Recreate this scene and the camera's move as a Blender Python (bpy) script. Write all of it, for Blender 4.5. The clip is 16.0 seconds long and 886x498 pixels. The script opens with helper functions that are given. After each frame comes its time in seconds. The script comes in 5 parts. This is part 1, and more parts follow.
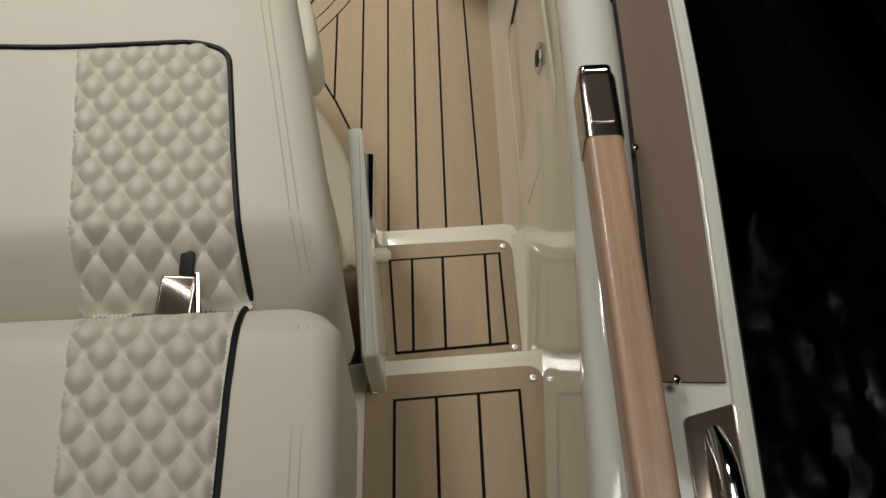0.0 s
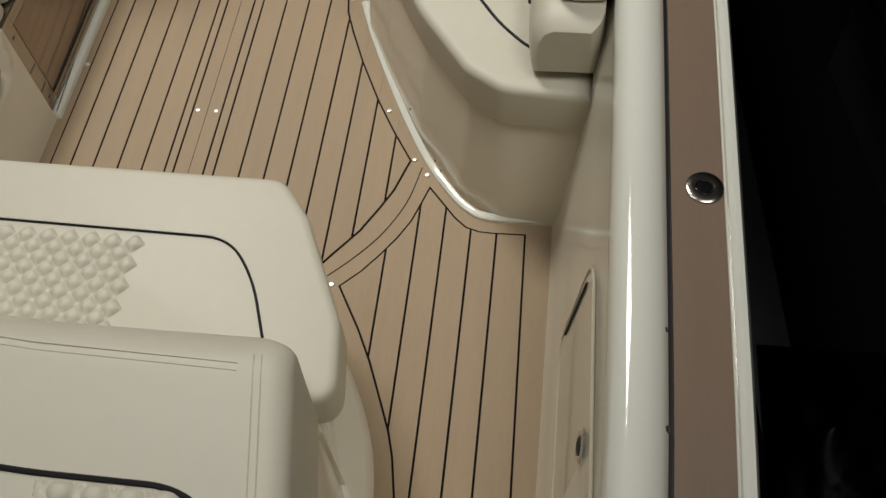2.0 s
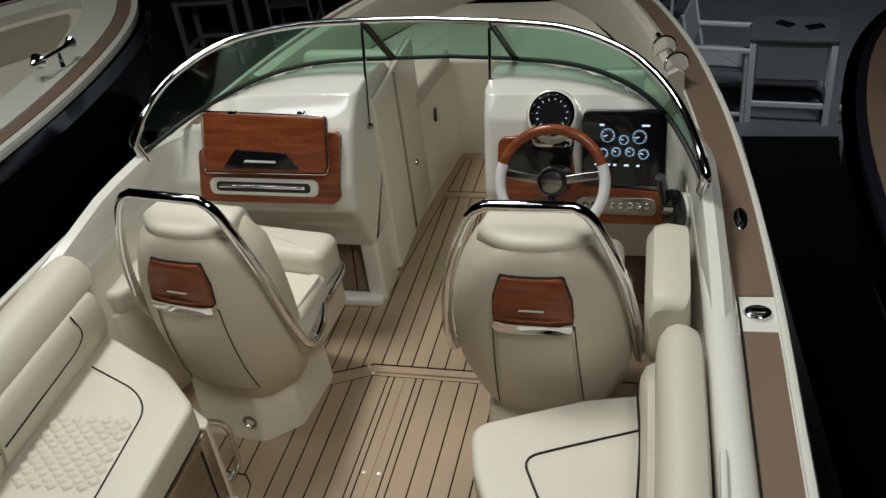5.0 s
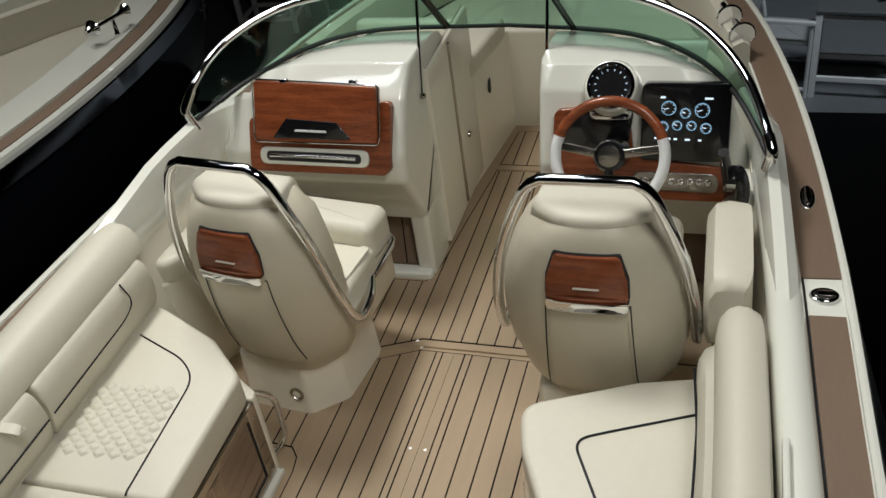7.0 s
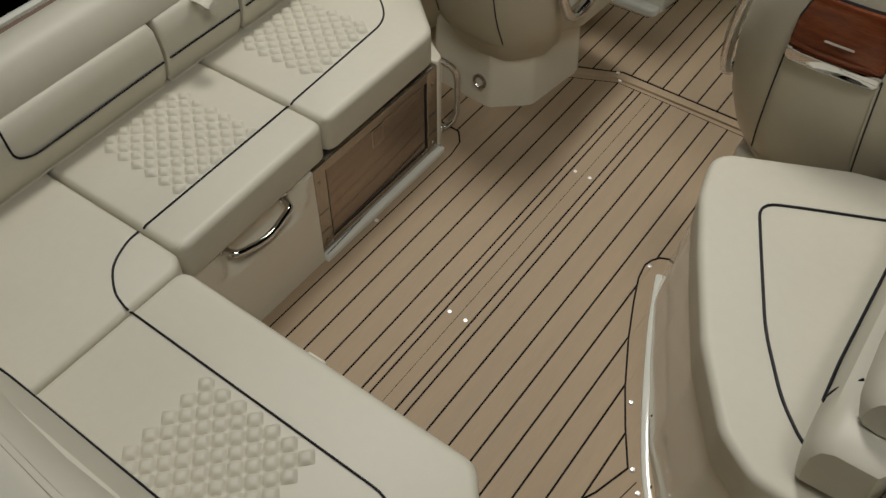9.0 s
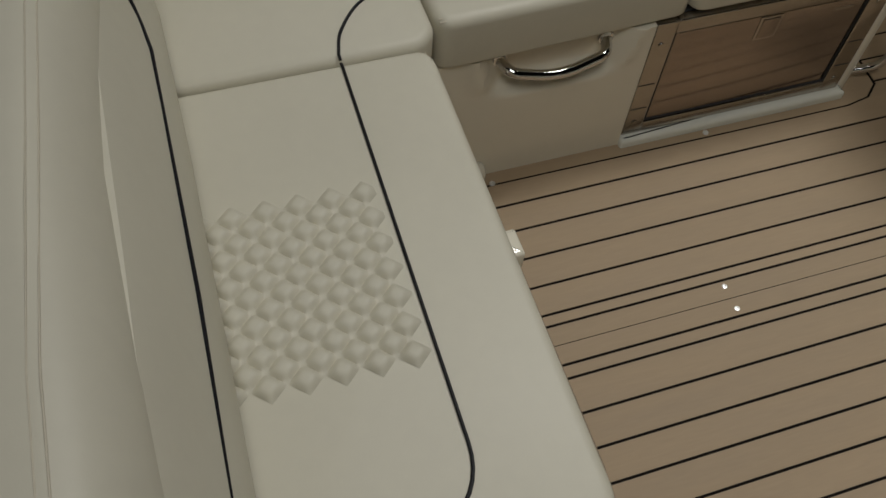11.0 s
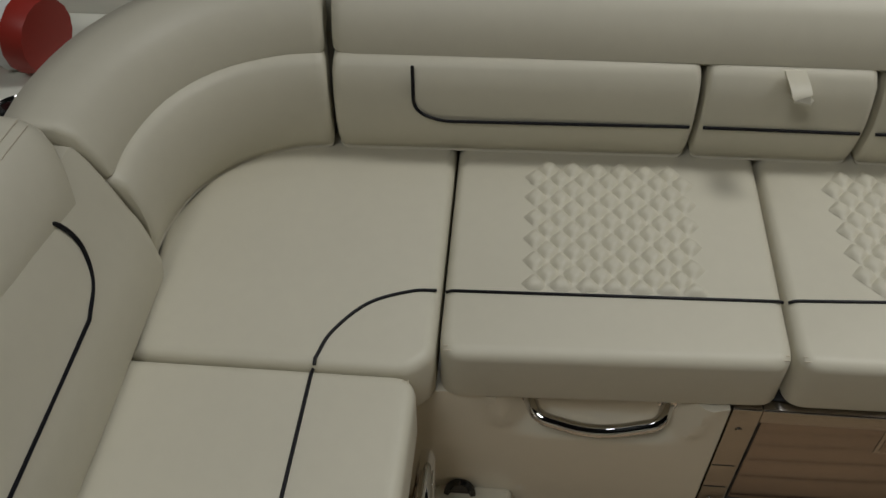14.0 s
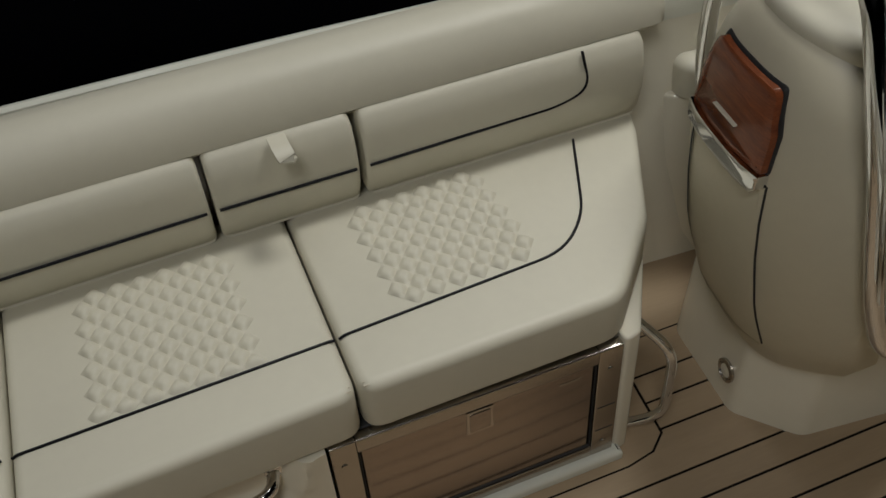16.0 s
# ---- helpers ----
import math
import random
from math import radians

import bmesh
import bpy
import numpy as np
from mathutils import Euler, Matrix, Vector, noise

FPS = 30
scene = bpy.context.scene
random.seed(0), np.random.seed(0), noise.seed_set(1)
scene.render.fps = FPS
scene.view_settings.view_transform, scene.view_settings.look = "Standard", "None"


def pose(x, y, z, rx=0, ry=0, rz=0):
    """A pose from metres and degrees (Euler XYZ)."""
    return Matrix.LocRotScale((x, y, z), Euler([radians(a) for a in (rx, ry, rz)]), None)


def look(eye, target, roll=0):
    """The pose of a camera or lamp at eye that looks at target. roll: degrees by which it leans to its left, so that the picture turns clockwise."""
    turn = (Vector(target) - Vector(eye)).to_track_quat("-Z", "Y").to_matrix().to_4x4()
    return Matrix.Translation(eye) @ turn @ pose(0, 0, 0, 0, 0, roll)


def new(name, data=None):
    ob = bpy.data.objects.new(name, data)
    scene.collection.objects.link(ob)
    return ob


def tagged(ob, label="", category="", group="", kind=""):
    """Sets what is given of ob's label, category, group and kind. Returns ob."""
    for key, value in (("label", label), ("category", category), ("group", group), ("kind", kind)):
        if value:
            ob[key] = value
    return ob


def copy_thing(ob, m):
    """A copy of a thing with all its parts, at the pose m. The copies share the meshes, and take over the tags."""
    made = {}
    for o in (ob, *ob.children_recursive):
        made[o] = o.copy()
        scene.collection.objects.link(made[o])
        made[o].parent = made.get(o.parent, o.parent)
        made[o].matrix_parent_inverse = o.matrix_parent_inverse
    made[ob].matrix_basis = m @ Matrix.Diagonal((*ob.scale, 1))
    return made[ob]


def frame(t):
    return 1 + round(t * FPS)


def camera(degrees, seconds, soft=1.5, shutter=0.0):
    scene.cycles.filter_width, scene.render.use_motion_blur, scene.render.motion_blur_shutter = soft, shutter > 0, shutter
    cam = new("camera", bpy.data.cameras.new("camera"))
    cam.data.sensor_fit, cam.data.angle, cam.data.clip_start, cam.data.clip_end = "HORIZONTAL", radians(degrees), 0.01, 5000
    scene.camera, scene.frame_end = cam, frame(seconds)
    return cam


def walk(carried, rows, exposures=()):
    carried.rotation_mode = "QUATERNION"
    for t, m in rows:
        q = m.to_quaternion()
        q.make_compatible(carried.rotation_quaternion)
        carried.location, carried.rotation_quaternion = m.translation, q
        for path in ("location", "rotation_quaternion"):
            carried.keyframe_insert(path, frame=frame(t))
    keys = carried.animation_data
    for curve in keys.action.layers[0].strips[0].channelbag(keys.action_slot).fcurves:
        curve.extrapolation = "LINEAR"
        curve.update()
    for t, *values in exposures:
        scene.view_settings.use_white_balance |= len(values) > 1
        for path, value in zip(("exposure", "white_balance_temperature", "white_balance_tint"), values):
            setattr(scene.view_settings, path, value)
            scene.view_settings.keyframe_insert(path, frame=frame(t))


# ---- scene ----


cam = camera(50.9, 16.0)
PATH = [
    (0, (0.867, -2.228, 1.772), (0.834, -1.185, 0.066), -4.3),
    (0.5, (0.875, -2.112, 1.778), (0.908, -1.017, 0.105), -1.5),
    (1, (0.936, -1.882, 1.807), (0.901, -0.837, 0.102), -2.1),
    (1.5, (0.965, -1.744, 1.884), (0.809, -0.725, 0.17), -5.2),
    (2, (0.941, -1.571, 1.92), (0.742, -0.529, 0.225), -5.4),
    (2.5, (0.909, -1.461, 1.953), (0.72, -0.393, 0.272), -2.8),
    (3, (0.954, -1.338, 1.982), (0.626, -0.161, 0.399), -6.5),
    (3.5, (0.948, -1.309, 2.055), (0.552, 0.076, 0.667), -7.9),
    (4, (0.968, -1.285, 2.15), (0.537, 0.195, 0.876), -7.3),
    (4.5, (0.953, -1.27, 2.218), (0.5, 0.289, 1.051), -7.2),
    (5, (0.941, -1.234, 2.295), (0.465, 0.334, 1.147), -7.7),
    (5.2, (0.935, -1.23, 2.311), (0.46, 0.347, 1.177), -7.5),
    (7.5, (0.903, -1.176, 2.203), (0.284, 0.265, 0.962), -8.5),
    (8, (0.845, -1.186, 2.128), (0.156, 0.123, 0.782), -5.4),
    (8.5, (0.859, -1.202, 2.052), (0.123, -0.028, 0.609), -1.3),
    (9, (0.864, -1.224, 1.972), (0.094, -0.159, 0.465), -0.1),
    (9.5, (0.822, -1.193, 1.871), (0.018, -0.223, 0.317), 1.5),
    (9.7, (0.782, -1.157, 1.82), (-0.032, -0.232, 0.244), 2.2),
    (11.8, (0.64, -0.808, 1.433), (-0.49, -0.692, -0.214), 5.5),
    (12, (0.616, -0.799, 1.438), (-0.546, -0.744, -0.189), 4.8),
    (12.5, (0.527, -0.755, 1.455), (-0.701, -0.772, -0.123), 4.4),
    (13, (0.465, -0.704, 1.466), (-0.777, -0.817, -0.097), 3.5),
    (13.5, (0.431, -0.573, 1.493), (-0.863, -0.708, -0.025), 1.9),
    (14, (0.399, -0.41, 1.523), (-0.941, -0.531, 0.044), -0.6),
    (14.5, (0.407, -0.305, 1.536), (-0.945, -0.283, 0.062), -1.7),
    (15, (0.45, -0.244, 1.568), (-0.917, -0.089, 0.117), -1.3),
    (15.5, (0.481, -0.173, 1.572), (-0.885, 0.106, 0.138), -3.8),
    (16, (0.475, -0.132, 1.576), (-0.884, 0.337, 0.185), -4.3),
]
walk(cam, [(t, look(e, g, r)) for t, e, g, r in PATH],
     [(0, 0.4, 6500, 10), (1.5, 0.27, 6500, 10), (2.5, 0.03, 6450, 10), (3.5, -0.05, 6350, 10), (5, 0.2, 6200, 10), (7.5, 0.4, 6250, 10), (8.0, 0.2, 6350, 10), (8.5, -0.03, 6400, 10), (9.7, -0.28, 6400, 10),
      (12, -0.56, 6250, 9), (14, -0.56, 6250, 9), (16, -0.42, 6250, 9)])

# ---- light ----
world = bpy.data.worlds.new("hall")
scene.world = world
world.use_nodes = True
world.node_tree.nodes["Background"].inputs[0].default_value = (0.75, 0.85, 1.0, 1)
world.node_tree.nodes["Background"].inputs[1].default_value = 0.01


def hall_lamp(x, y, z, sx, sy, watts, color, target, cone):
    data = bpy.data.lights.new("hall_lamp", "AREA")
    data.shape, data.size, data.size_y, data.energy, data.color = "RECTANGLE", sx, sy, watts, color
    data.spread = radians(cone)
    ob = new("hall_lamp", data)
    ob.matrix_world = look((x, y, z), target)
    return ob


hall_lamp(-1.25, 2.2, 5.7, 1.3, 1.3, 31, (1.0, 0.965, 0.89), (0.05, 0.45, 0), 70)
hall_lamp(2.0, -1.3, 4.8, 1.4, 1.4, 16, (1.0, 0.965, 0.90), (-0.1, 0.35, 0.4), 85)
hall_lamp(-1.4, -0.3, 5.4, 0.3, 3.6, 6, (0.97, 0.98, 1.0), (0.7, -0.2, 0.3), 85)
hall_lamp(2.6, 3.9, 5.0, 1.2, 1.2, 16, (0.88, 0.95, 1.0), (2.0, 6.9, -1.5), 60)
hall_lamp(-3.6, 2.9, 5.2, 0.8, 0.8, 10, (1.0, 0.97, 0.9), (-3.0, 2.6, 0), 70)

# ---- materials ----


def material(name, color, rough=0.5, metal=0.0, var=0.06, scale=8.0, bump=0.0, bump_scale=400.0, coat=0.0, stretch=(1, 1, 1), second=None, ior=1.5):
    m = bpy.data.materials.new(name)
    m.use_nodes = True
    nt = m.node_tree
    b = nt.nodes["Principled BSDF"]
    b.inputs["Roughness"].default_value, b.inputs["Metallic"].default_value = rough, metal
    b.inputs["Coat Weight"].default_value, b.inputs["Coat Roughness"].default_value = coat, 0.05
    b.inputs["IOR"].default_value = ior
    tc = nt.nodes.new("ShaderNodeTexCoord")
    mp = nt.nodes.new("ShaderNodeMapping")
    mp.inputs["Scale"].default_value = stretch
    nt.links.new(tc.outputs["Object"], mp.inputs["Vector"])
    n1 = nt.nodes.new("ShaderNodeTexNoise")
    n1.inputs["Scale"].default_value, n1.inputs["Detail"].default_value = scale, 6
    n2 = nt.nodes.new("ShaderNodeTexNoise")
    n2.inputs["Scale"].default_value, n2.inputs["Detail"].default_value = scale * 9, 4
    for n in (n1, n2):
        nt.links.new(mp.outputs[0], n.inputs["Vector"])
    add = nt.nodes.new("ShaderNodeMath")
    add.operation = "MULTIPLY_ADD"
    add.inputs[1].default_value, add.inputs[2].default_value = 0.4, 0.0
    nt.links.new(n2.outputs[0], add.inputs[0])
    sm = nt.nodes.new("ShaderNodeMath")
    sm.operation = "MULTIPLY_ADD"
    sm.inputs[1].default_value = 0.6
    nt.links.new(n1.outputs[0], sm.inputs[0])
    nt.links.new(add.outputs[0], sm.inputs[2])
    ramp = nt.nodes.new("ShaderNodeValToRGB")
    ramp.color_ramp.elements[0].position, ramp.color_ramp.elements[1].position = 0.32, 0.68
    c2 = second or tuple(min(1, c * (1 + var)) for c in color)
    c1 = color if second else tuple(c * (1 - var) for c in color)
    ramp.color_ramp.elements[0].color, ramp.color_ramp.elements[1].color = (*c1, 1), (*c2, 1)
    nt.links.new(sm.outputs[0], ramp.inputs[0])
    info = nt.nodes.new("ShaderNodeObjectInfo")
    mr = nt.nodes.new("ShaderNodeMapRange")
    mr.inputs[3].default_value, mr.inputs[4].default_value = 1 - var * 0.6, 1 + var * 0.6
    nt.links.new(info.outputs["Random"], mr.inputs[0])
    hs = nt.nodes.new("ShaderNodeHueSaturation")
    nt.links.new(ramp.outputs[0], hs.inputs["Color"])
    nt.links.new(mr.outputs[0], hs.inputs["Value"])
    nt.links.new(hs.outputs[0], b.inputs["Base Color"])
    rr = nt.nodes.new("ShaderNodeMapRange")
    rr.inputs[3].default_value, rr.inputs[4].default_value = max(0.02, rough * 0.85), min(1, rough * 1.18)
    nt.links.new(n1.outputs[0], rr.inputs[0])
    nt.links.new(rr.outputs[0], b.inputs["Roughness"])
    if bump:
        n3 = nt.nodes.new("ShaderNodeTexNoise")
        n3.inputs["Scale"].default_value, n3.inputs["Detail"].default_value = bump_scale, 2
        nt.links.new(tc.outputs["Object"], n3.inputs["Vector"])
        bp = nt.nodes.new("ShaderNodeBump")
        bp.inputs["Strength"].default_value, bp.inputs["Distance"].default_value = bump, 0.001
        nt.links.new(n3.outputs[0], bp.inputs["Height"])
        nt.links.new(bp.outputs[0], b.inputs["Normal"])
    return m


VINYL = material("cream_vinyl", (0.61, 0.58, 0.475), 0.48, var=0.025, scale=5, bump=0.12, bump_scale=700)
SHELL = material("tan_shell", (0.58, 0.535, 0.415), 0.38, var=0.03, scale=5, bump=0.06, bump_scale=600)
GEL = material("white_gelcoat", (0.76, 0.72, 0.60), 0.16, var=0.02, scale=3, coat=0.6)
GELW = material("bright_gelcoat", (0.755, 0.76, 0.675), 0.09, var=0.015, scale=3, coat=0.6)
TEAK = material("faux_teak", (0.355, 0.263, 0.165), 0.62, var=0.07, scale=4, bump=0.2, bump_scale=900, stretch=(6, 0.6, 1))
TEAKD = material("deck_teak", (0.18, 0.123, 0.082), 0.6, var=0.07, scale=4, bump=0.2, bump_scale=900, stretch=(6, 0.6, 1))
CAULK = material("dark_caulk", (0.008, 0.006, 0.005), 0.75, var=0.2, scale=30, ior=1.2)
PIPE = material("navy_piping", (0.006, 0.006, 0.009), 0.5, var=0.2, scale=60, ior=1.3)
OAK = material("varnished_rail_wood", (0.42, 0.25, 0.155), 0.4, var=0.1, scale=7, stretch=(14, 0.7, 10), second=(0.60, 0.39, 0.26), coat=0.15)
MAHO = material("gloss_mahogany", (0.115, 0.030, 0.013), 0.25, var=0.1, scale=6, stretch=(1.0, 4, 12), second=(0.31, 0.085, 0.029), coat=0.3, ior=1.35)
CHROME = material("chrome", (0.74, 0.74, 0.75), 0.07, 1.0, var=0.02)
SCREW = material("satin_screw_steel", (0.85, 0.85, 0.84), 0.42, 1.0, var=0.03)
SHEET = material("black_sheeting", (0.0015, 0.0015, 0.0018), 0.3, var=0.3, scale=12, bump=0.4, bump_scale=35, ior=1.22)
STEEL = material("brushed_steel", (0.45, 0.415, 0.375), 0.22, 1.0, var=0.06, scale=6, stretch=(1, 0.3, 14))
FRIDGE = material("bronze_fridge_front", (0.36, 0.29, 0.235), 0.12, 0.8, var=0.05, scale=3, coat=0.4)
BLACK = material("black_gloss", (0.008, 0.008, 0.009), 0.18, var=0.2, scale=20, coat=0.5)
RUBBER = material("black_rubber", (0.02, 0.02, 0.021), 0.6, var=0.2, scale=30)
MAT = material("black_hall_mat", (0.003, 0.003, 0.0035), 0.75, var=0.4, scale=3, bump=0.5, bump_scale=60, ior=1.2)
HALL = material("grey_hall_floor", (0.15, 0.157, 0.163), 0.35, var=0.15, scale=1.5, bump=0.1, bump_scale=80)
# near-black base colour stands in for the lack of light on the enclosure
WALLD = material("unlit_hall_enclosure", (0.02, 0.021, 0.023), 0.8, var=0.3, scale=1)
WHITE = material("white_painted_metal", (0.72, 0.73, 0.72), 0.4, var=0.03, scale=10)
GREYF = material("grey_fabric", (0.34, 0.35, 0.34), 0.8, var=0.1, scale=40)
SLATE = material("slate_grey_laminate", (0.11, 0.115, 0.115), 0.4, var=0.1, scale=5)
RED = material("red_plastic", (0.35, 0.03, 0.02), 0.4, var=0.05)
HULL = material("dark_hull_gelcoat", (0.012, 0.014, 0.02), 0.12, var=0.1, scale=2, coat=0.7)
STITCH = material("cream_thread", (0.60, 0.55, 0.44), 0.7, var=0.05, scale=90)


def glow(name, color, strength):
    m = bpy.data.materials.new(name)
    m.use_nodes = True
    b = m.node_tree.nodes["Principled BSDF"]
    b.inputs["Base Color"].default_value = (0.01, 0.01, 0.012, 1)
    b.inputs["Emission Color"].default_value, b.inputs["Emission Strength"].default_value = (*color, 1), strength
    b.inputs["Roughness"].default_value = 0.15
    return m


LCD = glow("display_glow", (0.35, 0.65, 0.9), 0.7)
LCDW = glow("display_white", (0.75, 0.88, 1.0), 0.9)


def glass_material(name, color):
    m = bpy.data.materials.new(name)
    m.use_nodes = True
    nt = m.node_tree
    nt.nodes.remove(nt.nodes["Principled BSDF"])
    tr, gl, mix, fr, pw, sc = (nt.nodes.new(k) for k in ("ShaderNodeBsdfTransparent", "ShaderNodeBsdfGlossy", "ShaderNodeMixShader", "ShaderNodeLayerWeight", "ShaderNodeMath", "ShaderNodeMath"))
    tr.inputs[0].default_value = (*color, 1)
    gl.inputs["Roughness"].default_value = 0.02
    gl.inputs["Color"].default_value = (0.9, 1, 0.95, 1)
    fr.inputs[0].default_value = 0.5
    pw.operation, sc.operation = "POWER", "MULTIPLY_ADD"
    pw.inputs[1].default_value, sc.inputs[1].default_value, sc.inputs[2].default_value = 5.0, 0.7, 0.035
    nt.links.new(fr.outputs["Facing"], pw.inputs[0])
    nt.links.new(pw.outputs[0], sc.inputs[0])
    nt.links.new(sc.outputs[0], mix.inputs[0])
    nt.links.new(tr.outputs[0], mix.inputs[1])
    nt.links.new(gl.outputs[0], mix.inputs[2])
    nt.links.new(mix.outputs[0], nt.nodes["Material Output"].inputs[0])
    return m


GLASS = glass_material("green_tinted_glass", (0.70, 0.87, 0.79))

# ---- building tools ----


def thing(name, label, category, group="", kind="", at=(0, 0, 0)):
    ob = new(name)
    ob.location = at
    ob.empty_display_size = 0.05
    return tagged(ob, label, category, group, kind)


def part(name, bm, mat, parent=None, label="", smooth=True):
    bmesh.ops.recalc_face_normals(bm, faces=bm.faces)
    me = bpy.data.meshes.new(name)
    bm.to_mesh(me)
    bm.free()
    me.materials.append(mat)
    if smooth:
        me.polygons.foreach_set("use_smooth", [True] * len(me.polygons))
        me.set_sharp_from_angle(angle=radians(40))
    ob = new(name, me)
    if parent is not None:
        ob.parent = parent
        ob.matrix_parent_inverse = Matrix.Translation(parent.location).inverted() if parent.parent is None else Matrix()
    if label:
        ob["label"] = label
    return ob


def solo(name, bm, mat, label, category, group="", kind=""):
    return tagged(part(name, bm, mat), label, category, group, kind)


def rounded(pts, r, n=5):
    """A closed outline with its corners rounded; r: one radius or one for each corner."""
    out, k = [], len(pts)
    for i, p in enumerate(pts):
        ri = r[i] if isinstance(r, (list, tuple)) else r
        p = Vector(p)
        a, b = Vector(pts[i - 1]) - p, Vector(pts[(i + 1) % k]) - p
        ang = a.angle(b)
        d = min(ri / max(0.05, math.tan(ang / 2)), a.length * 0.48, b.length * 0.48)
        if ri <= 0 or ang > 3.1:
            out.append(tuple(p))
            continue
        s, e = p + a.normalized() * d, p + b.normalized() * d
        for j in range(n + 1):
            t = j / n
            q = s * (1 - t) ** 2 + p * 2 * t * (1 - t) + e * t * t
            out.append(tuple(q))
    return out


def bend(pts, r, n=6):
    """An open line in space with rounded corners."""
    out = [Vector(pts[0])]
    for i in range(1, len(pts) - 1):
        p = Vector(pts[i])
        a, b = Vector(pts[i - 1]) - p, Vector(pts[i + 1]) - p
        d = min(r, a.length * 0.48, b.length * 0.48)
        s, e = p + a.normalized() * d, p + b.normalized() * d
        for j in range(n + 1):
            t = j / n
            out.append(s * (1 - t) ** 2 + p * 2 * t * (1 - t) + e * t * t)
    out.append(Vector(pts[-1]))
    return out


def spline(pts, n=6):
    """A smooth open line through the points (Catmull-Rom)."""
    P = [Vector(p) for p in pts]
    P = [P[0] * 2 - P[1]] + P + [P[-1] * 2 - P[-2]]
    out = []
    for i in range(1, len(P) - 2):
        for j in range(n):
            t = j / n
            a, b, c, d = P[i - 1], P[i], P[i + 1], P[i + 2]
            out.append(0.5 * ((2 * b) + (c - a) * t + (2 * a - 5 * b + 4 * c - d) * t * t + (3 * b - a - 3 * c + d) * t ** 3))
    out.append(P[-2])
    return out


def inset(pts, d):
    out, k = [], len(pts)
    for i in range(k):
        p, a, b = Vector(pts[i]), Vector(pts[i - 1]), Vector(pts[(i + 1) % k])
        e1, e2 = (p - a).normalized(), (b - p).normalized()
        n1, n2 = Vector((-e1.y, e1.x)), Vector((-e2.y, e2.x))
        m = n1 + n2
        m = m / max(0.35, m.length_squared / 2)
        out.append(p + m * d)
    return out


def rings(bm, loops, cap0=True, cap1=True):
    prev, first = None, None
    for loop in loops:
        vs = [bm.verts.new(v) for v in loop]
        if prev:
            for i in range(len(vs)):
                j = (i + 1) % len(vs)
                bm.faces.new((prev[i], prev[j], vs[j], vs[i]))
        first = first or vs
        prev = vs
    if cap0:
        bm.faces.new(first[::-1])
    if cap1:
        bm.faces.new(prev)


def ccw(pts):
    s = sum(pts[i - 1][0] * pts[i][1] - pts[i][0] * pts[i - 1][1] for i in range(len(pts)))
    return list(pts) if s > 0 else list(pts)[::-1]


def slab(outline, z0, z1, r=0.004, crown=0.0, seg=4, low=0.0, taper=0.0):
    """A solid of that outline with a rounded upper edge (and lower edge: low)."""
    outline = ccw(outline)
    bm = bmesh.new()
    loops = []
    if low:
        for j in range(seg + 1):
            a = math.pi / 2 * j / seg
            loops.append((low * (1 - math.sin(a)), z0 + low * (1 - math.cos(a))))
    else:
        loops.append((0, z0))
    for j in range(seg + 1):
        a = math.pi / 2 * j / seg
        loops.append((taper + r * (1 - math.cos(a)), z1 - r + r * math.sin(a)))
    if crown:
        loops.append((taper + r + 0.03, z1 + crown * 0.7))
        loops.append((taper + r + 0.07, z1 + crown))
    rings(bm, [[(q.x, q.y, z) for q in inset(outline, d)] for d, z in loops])
    return bm


def block(x0, x1, y0, y1, z0, z1, r=0.004, corner=0.006, low=0.0):
    return slab(rounded([(x0, y0), (x1, y0), (x1, y1), (x0, y1)], corner, 3), z0, z1, r, low=low, seg=3)


def moved(bm, m):
    bmesh.ops.transform(bm, matrix=m, verts=bm.verts)
    return bm


def tube(pts, r, n=10, bm=None, close=False):
    pts = [Vector(p) for p in pts]
    bm = bm or bmesh.new()
    t0 = (pts[1] - pts[0]).normalized()
    u = t0.orthogonal().normalized()
    loops = []
    for i, p in enumerate(pts):
        if close:
            t = (pts[(i + 1) % len(pts)] - pts[i - 1]).normalized()
        else:
            t = (pts[min(i + 1, len(pts) - 1)] - pts[max(i - 1, 0)]).normalized()
        u = (u - t * u.dot(t)).normalized()
        w = t.cross(u)
        loops.append([p + (u * math.cos(a) + w * math.sin(a)) * r for a in (2 * math.pi * k / n for k in range(n))])
    if close:
        loops.append(loops[0])
        rings(bm, loops, False, False)
        bmesh.ops.remove_doubles(bm, verts=bm.verts, dist=1e-5)
    else:
        rings(bm, loops)
    return bm


def sweep(path, profile, closed=True, bm=None, scale=None):
    """A profile of (across, up) points drawn along a level path; across is to the right of the way."""
    path = [Vector(p) for p in path]
    bm = bm or bmesh.new()
    loops = []
    for i, p in enumerate(path):
        t = path[min(i + 1, len(path) - 1)] - path[max(i - 1, 0)]
        t.z = 0
        t.normalize()
        across = Vector((t.y, -t.x, 0))
        s = scale(i / (len(path) - 1)) if scale else 1
        loops.append([p + across * a * s + Vector((0, 0, b * s)) for a, b in profile])
    rings(bm, loops)
    return bm


def lathe(profile, n=24, m=None, bm=None):
    """A turned body of (radius, height) points about z."""
    bm = bm or bmesh.new()
    rings(bm, [[(max(r, 1e-4) * math.cos(2 * math.pi * k / n), max(r, 1e-4) * math.sin(2 * math.pi * k / n), z) for k in range(n)] for r, z in profile])
    return moved(bm, m) if m is not None else bm


